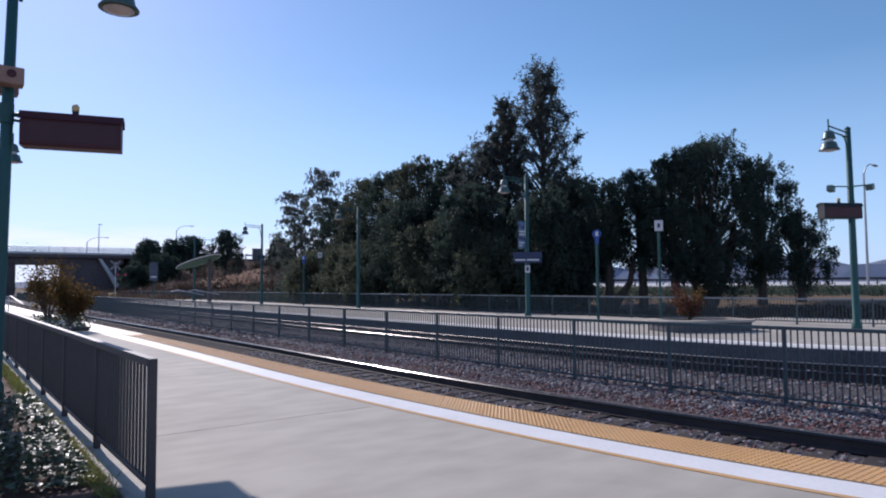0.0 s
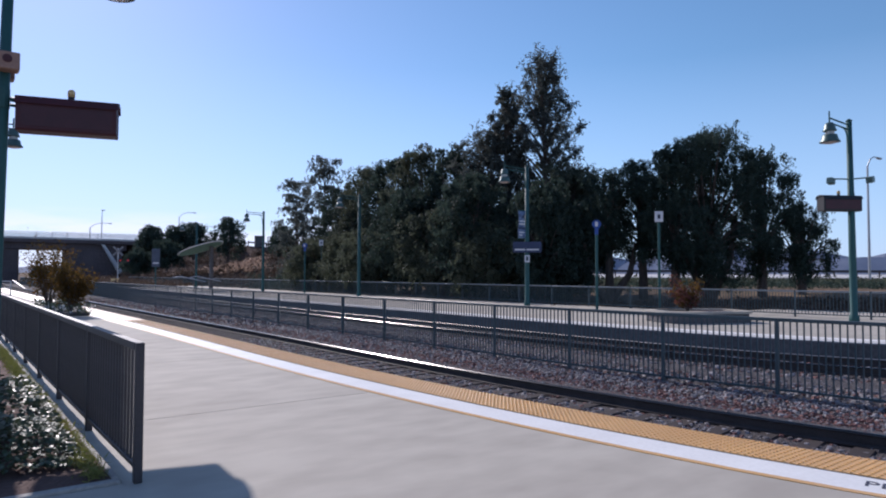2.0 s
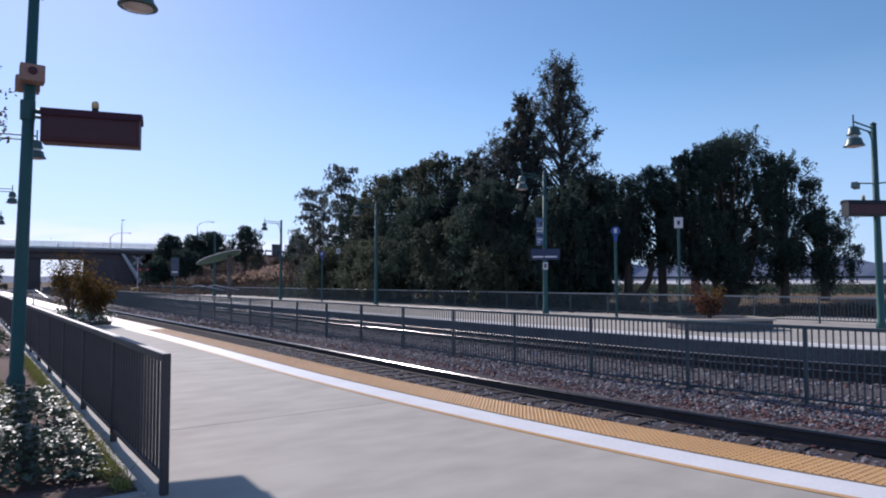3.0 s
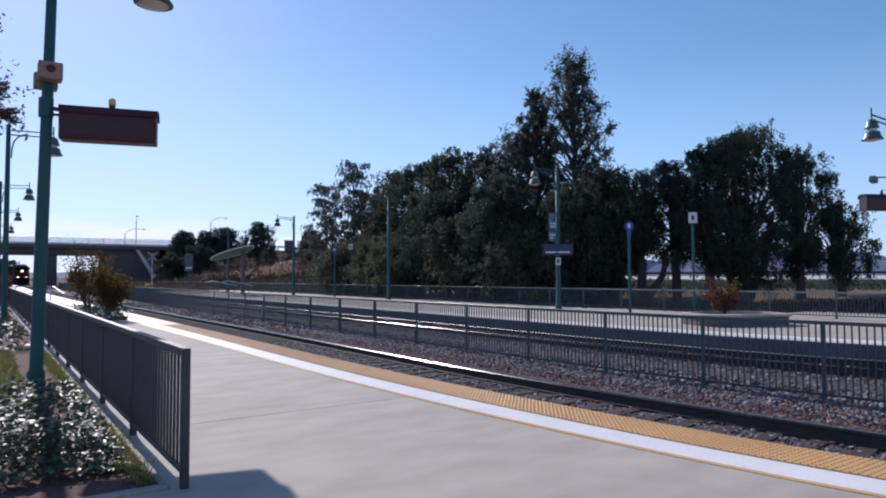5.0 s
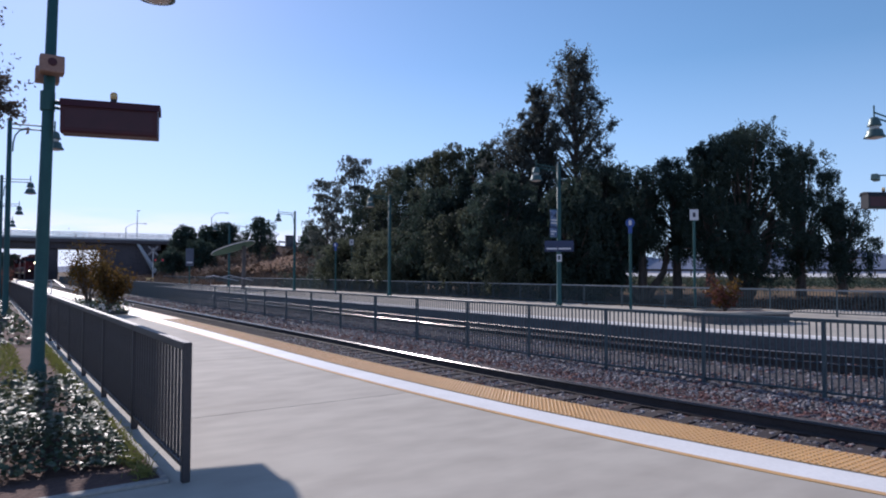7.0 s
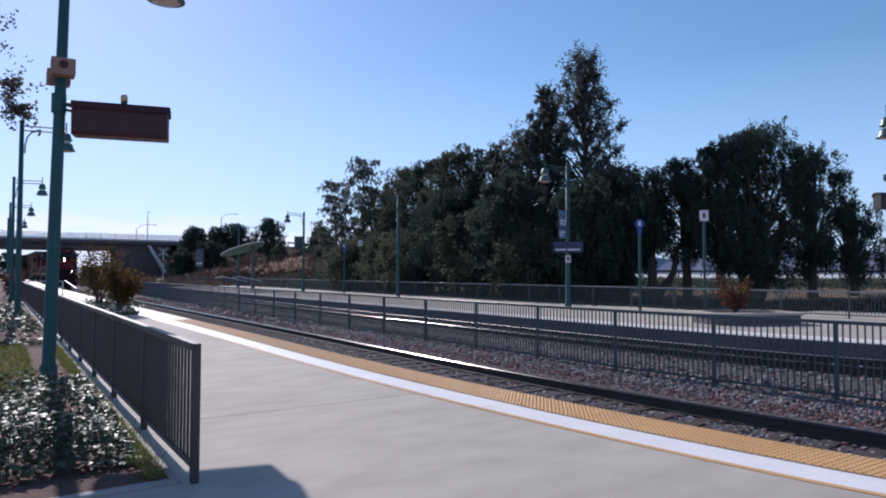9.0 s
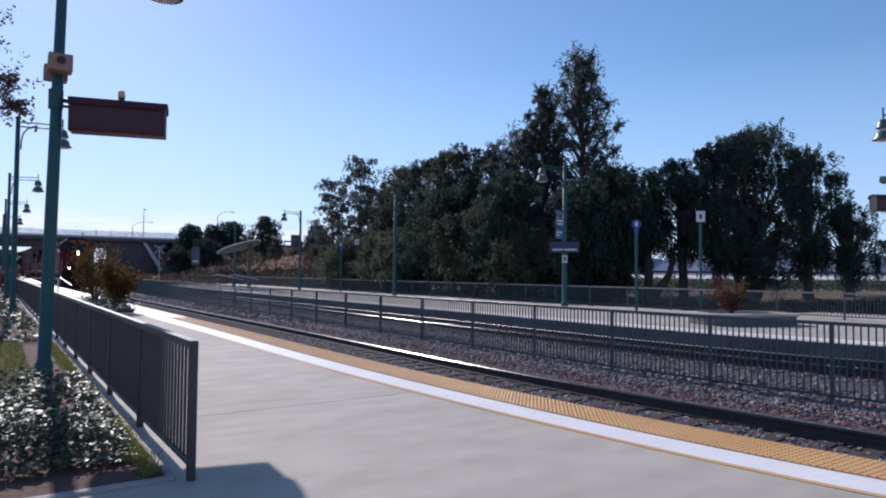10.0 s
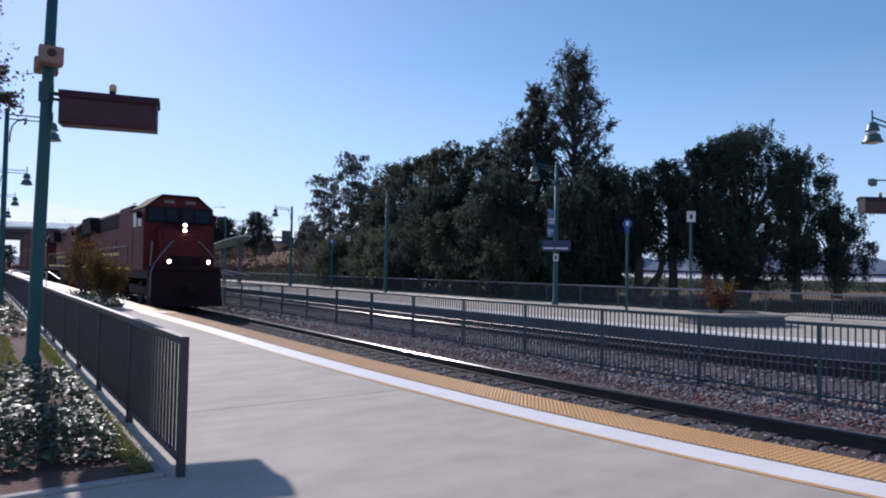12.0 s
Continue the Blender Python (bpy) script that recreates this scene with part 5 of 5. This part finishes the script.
# ================= the train =================
def locomotive(name="locomotive", label="orange and black freight locomotive with lit headlights", lights=True):
    """Nose towards -y with the coupler at y = 0; z = 0 on the rail head."""
    t = thing(name, label, "locomotive", "train")
    def add(n, fn, m, parent=t, lab="", smooth=False):
        bm = bmesh.new()
        fn(bm)
        return part(n, bm, m, parent, lab, smooth)
    add("underframe", lambda b: (box(b, (0, 11.2, 1.42), (3.0, 20.6, 0.36), bevel=.03), box(b, (0, 11.2, .85), (2.5, 6.0, 1.0), bevel=.25)), M_LBLACK, lab="black underframe and fuel tank")
    add("pilot", lambda b: (prism(b, [(0.55, 1.6), (0.55, .75), (0.25, .18), (0.5, .12), (1.1, .5), (1.1, 1.6)], -1.48, 1.42)), M_LBLACK, lab="black pilot and plough")
    add("anticlimber", lambda b: box(b, (0, .62, 1.68), (2.7, .5, .16), bevel=.03), M_LBLACK)
    add("coupler", lambda b: (box(b, (0, .25, .86), (.3, .7, .3), bevel=.05), box(b, (0, -.05, .86), (.42, .3, .42), bevel=.08)), M_LBLACK)
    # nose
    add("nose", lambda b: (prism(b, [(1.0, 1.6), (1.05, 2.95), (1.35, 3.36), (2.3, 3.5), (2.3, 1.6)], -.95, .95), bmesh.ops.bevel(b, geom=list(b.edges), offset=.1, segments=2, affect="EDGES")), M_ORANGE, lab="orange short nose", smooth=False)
    add("nose_panel", lambda b: box(b, (0, .985, 1.95), (1.3, .03, .5), bevel=.01), M_LBLACK)
    # cab: an eight-sided roof section
    def cab(b):
        sec = [(-1.5, 1.6), (1.5, 1.6), (1.5, 3.95), (1.42, 4.2), (.72, 4.72), (-.72, 4.72), (-1.42, 4.2), (-1.5, 3.95)]
        f0 = [b.verts.new((x, 1.95 + max(0, z - 3.4) * .2, z)) for x, z in sec]
        f1 = [b.verts.new((x, 5.0, z)) for x, z in sec]
        b.faces.new(f0)
        b.faces.new(f1[::-1])
        for i in range(8):
            b.faces.new((f0[i], f1[i], f1[(i + 1) % 8], f0[(i + 1) % 8]))
        bmesh.ops.recalc_face_normals(b, faces=b.faces)
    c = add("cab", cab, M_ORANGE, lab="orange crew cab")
    def roof(b):
        sec = [(1.46, 4.18), (.74, 4.74), (-.74, 4.74), (-1.46, 4.18), (-1.46, 4.24), (-.76, 4.8), (.76, 4.8), (1.46, 4.24)]
        f0 = [b.verts.new((x, 2.08, z)) for x, z in sec]
        f1 = [b.verts.new((x, 5.15, z)) for x, z in sec]
        b.faces.new(f0)
        b.faces.new(f1[::-1])
        for i in range(8):
            b.faces.new((f0[i], f1[i], f1[(i + 1) % 8], f0[(i + 1) % 8]))
        bmesh.ops.recalc_face_normals(b, faces=b.faces)
    add("roof", roof, M_LBLACK, c, "black cab roof")
    for x, w in ((-.98, .68), (-.33, .46), (.33, .46), (.98, .68)):
        add("windscreen", lambda b: box(b, (0, 0, 0), (w, .05, .6), pose(x, 2.02, 3.93, -11.3), bevel=.02), M_WIN, c, "dark windscreen pane")
    add("windscreen_surround", lambda b: box(b, (0, 0, 0), (2.86, .04, .72), pose(0, 2.045, 3.92, -11.3), bevel=.015), M_LBLACK, c, "black band round the windscreens")
    for s in (-1, 1):
        for yy in (2.75, 3.75):
            add("side_window", lambda b: box(b, (s * 1.5, yy, 3.75), (.05, .75, .6), bevel=.02), M_WIN, c, "dark side window")
    add("hood_top", lambda b: box(b, (0, 13.2, 4.1), (2.0, 16.4, 1.05), bevel=.16), M_LBLACK, lab="black long hood roof")
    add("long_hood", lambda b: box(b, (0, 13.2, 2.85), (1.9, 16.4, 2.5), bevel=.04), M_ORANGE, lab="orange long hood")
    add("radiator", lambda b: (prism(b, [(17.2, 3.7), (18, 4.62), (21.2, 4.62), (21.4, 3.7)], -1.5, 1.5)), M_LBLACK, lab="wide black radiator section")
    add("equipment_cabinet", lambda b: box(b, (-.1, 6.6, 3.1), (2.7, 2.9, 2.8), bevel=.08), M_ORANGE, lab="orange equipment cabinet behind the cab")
    add("side_band", lambda b: (box(b, (-.965, 14, 2.35), (.03, 14.5, .16)), box(b, (.965, 14, 2.35), (.03, 14.5, .16))), M_LYEL, lab="yellow side stripe")
    for k in range(6):
        for s in (-1, 1):
            add("door_panel", lambda b: box(b, (s * .96, 9.4 + k * 1.35, 2.75), (.03, 1.1, .7), bevel=.008), M_ORANGE)
    for s in (-1, 1):
        add("cab_door", lambda b: box(b, (s * 1.5, 4.55, 2.75), (.03, .62, 1.9), bevel=.01), M_ORANGE, c, "narrow cab side door")
        add("walkway_edge", lambda b: box(b, (s * 1.5, 13.0, 1.63), (.05, 16.4, .1), bevel=.01), M_LYEL, lab="yellow walkway edge")
        for k in range(5):
            add("louvre", lambda b: box(b, (s * 1.36, 5.7 + k * .42, 3.5), (.04, .3, 1.1), bevel=.01), M_LBLACK)
    add("exhaust", lambda b: box(b, (0, 11.5, 4.68), (.7, 1.4, .2), bevel=.05), M_LBLACK)
    # handrails and steps
    for s in (-1, 1):
        def rails(b):
            tube(b, [(s * 1.45, .75, 1.75), (s * 1.4, .75, 2.75)], .035, 6)
            tube(b, [(s * 1.48, 5.4, 2.65), (s * 1.48, 21, 2.65)], .025, 6)
            for k in range(9):
                tube(b, [(s * 1.48, 5.6 + k * 1.9, 1.6), (s * 1.48, 5.6 + k * 1.9, 2.65)], .022, 5)
        add("handrail", rails, M_LRAIL, lab="grey tube handrail")
        add("stair_rail", lambda b: tube(b, [(s * 1.5, .42, .55), (s * 1.48, .46, 1.5), (s * 1.36, .55, 1.85), (s * .62, .86, 2.75), (s * .5, .9, 2.8)], .028, 6), M_LRAIL, lab="slanting pale stair rail")
        for k in range(4):
            add("step", lambda b: box(b, (s * 1.28, .75, .45 + k * .3), (.42, .3, .04)), M_LBLACK)
        add("mirror", lambda b: box(b, (s * 1.62, 2.5, 3.9), (.2, .06, .32), bevel=.02), M_LBLACK)
        if lights:
            d = add("ditch_light", lambda b: tube(b, [(s * .8, .36, 1.96), (s * .8, .6, 1.96)], .15, 14), M_LBLACK)
            add("ditch_lens", lambda b: tube(b, [(s * .8, .345, 1.96), (s * .8, .37, 1.96)], .07, 14), M_DITCH, d, "glowing ditch light lens")
    add("air_horn", lambda b: (tube(b, [(.4, 4.4, 4.85), (.4, 3.9, 4.9)], [.03, .09], 8), tube(b, [(.62, 4.4, 4.85), (.62, 3.9, 4.88)], [.03, .08], 8)), M_BLACK)
    if lights:
        hl = add("headlight", lambda b: box(b, (0, 1.62, 3.36), (.34, .9, .52), bevel=.06), M_LBLACK)
        for z in (3.25, 3.48):
            add("headlight_lens", lambda b: tube(b, [(0, 1.15, z), (0, 1.2, z)], .07, 14), M_LAMP, hl, "glowing headlight lens")
        add("number_panel", lambda b: box(b, (-.45, 2.13, 4.5), (.42, .06, .13)), M_NUM, c, "lit panel")
        add("number_panel", lambda b: box(b, (.45, 2.13, 4.5), (.42, .06, .13)), M_NUM, c, "lit panel")
    for yc in (3.9, 18.3):
        def frame_(b):
            for s in (-1, 1):
                box(b, (s * 1.12, yc, .72), (.2, 4.9, .42), bevel=.06)
        bogie = add("bogie", frame_, M_LBLACK, lab="black three-axle bogie frame")
        for dy in (-1.85, 0, 1.85):
            def wheels(b):
                for s in (-1, 1):
                    tube(b, [(s * .69, yc + dy, .53), (s * .83, yc + dy, .53)], .53, 20)
                tube(b, [(-.7, yc + dy, .53), (.7, yc + dy, .53)], .09, 10)
            add("wheelset", wheels, M_RAIL, bogie)
    for o in t.children_recursive:      # true height over the rail is 4.95 m
        o.data.transform(Matrix.Diagonal((1, 1, 1.042, 1)))
    return t


def wagon():
    w = thing("freight_wagon", "rust-brown stacked container wagon", "wagon", "train")
    bm = bmesh.new()
    box(bm, (0, 9, 1.0), (2.8, 18, .5), bevel=.05)
    part("underframe", bm, M_LBLACK, w)
    for z in (2.55, 5.1):
        bm = bmesh.new()
        box(bm, (0, 9, z), (2.44, 16.1, 2.5), bevel=.03)
        k = 0
        while k < 52:
            for s in (-1, 1):
                box(bm, (s * 1.23, 1.3 + k * .3, z), (.05, .15, 2.2))
            k += 1
        part("container", bm, M_WAGON, w, "ribbed steel container")
    for yc in (2, 16):
        bm = bmesh.new()
        for s in (-1, 1):
            box(bm, (s * 1.05, yc, .5), (.18, 2.2, .35), bevel=.05)
            for dy in (-.85, .85):
                tube(bm, [(s * .69, yc + dy, .45), (s * .82, yc + dy, .45)], .45, 18)
        part("bogie", bm, M_RAIL, w)
    return w


TRAIN = [locomotive()]
second = locomotive(label="orange and black trailing locomotive", lights=False)
TRAIN.append(second)
TRAIN.append(copy_thing(second, pose(0, 0, 0)))
for k in range(3):
    TRAIN.append(wagon() if k == 0 else copy_thing(TRAIN[3], pose(0, 0, 0)))
OFFSET = [0, 22.6, 45.2, 68, 87, 106]


def motions():
    """The train runs down the near track towards the camera at an even speed."""
    for ob, off in zip(TRAIN, OFFSET):
        rows = []
        for k in range(25):
            t = k * 0.5
            y = 28.65 + 21.83 * (12.0 - t) + off
            a = (bend(y + 18) - bend(y + 3)) / 15
            rows.append((t, pose(TRACK_1 + bend(y), y, RAIL_TOP, 0, 0, -math.degrees(math.atan(a)))))
        walk(ob, rows)


motions()
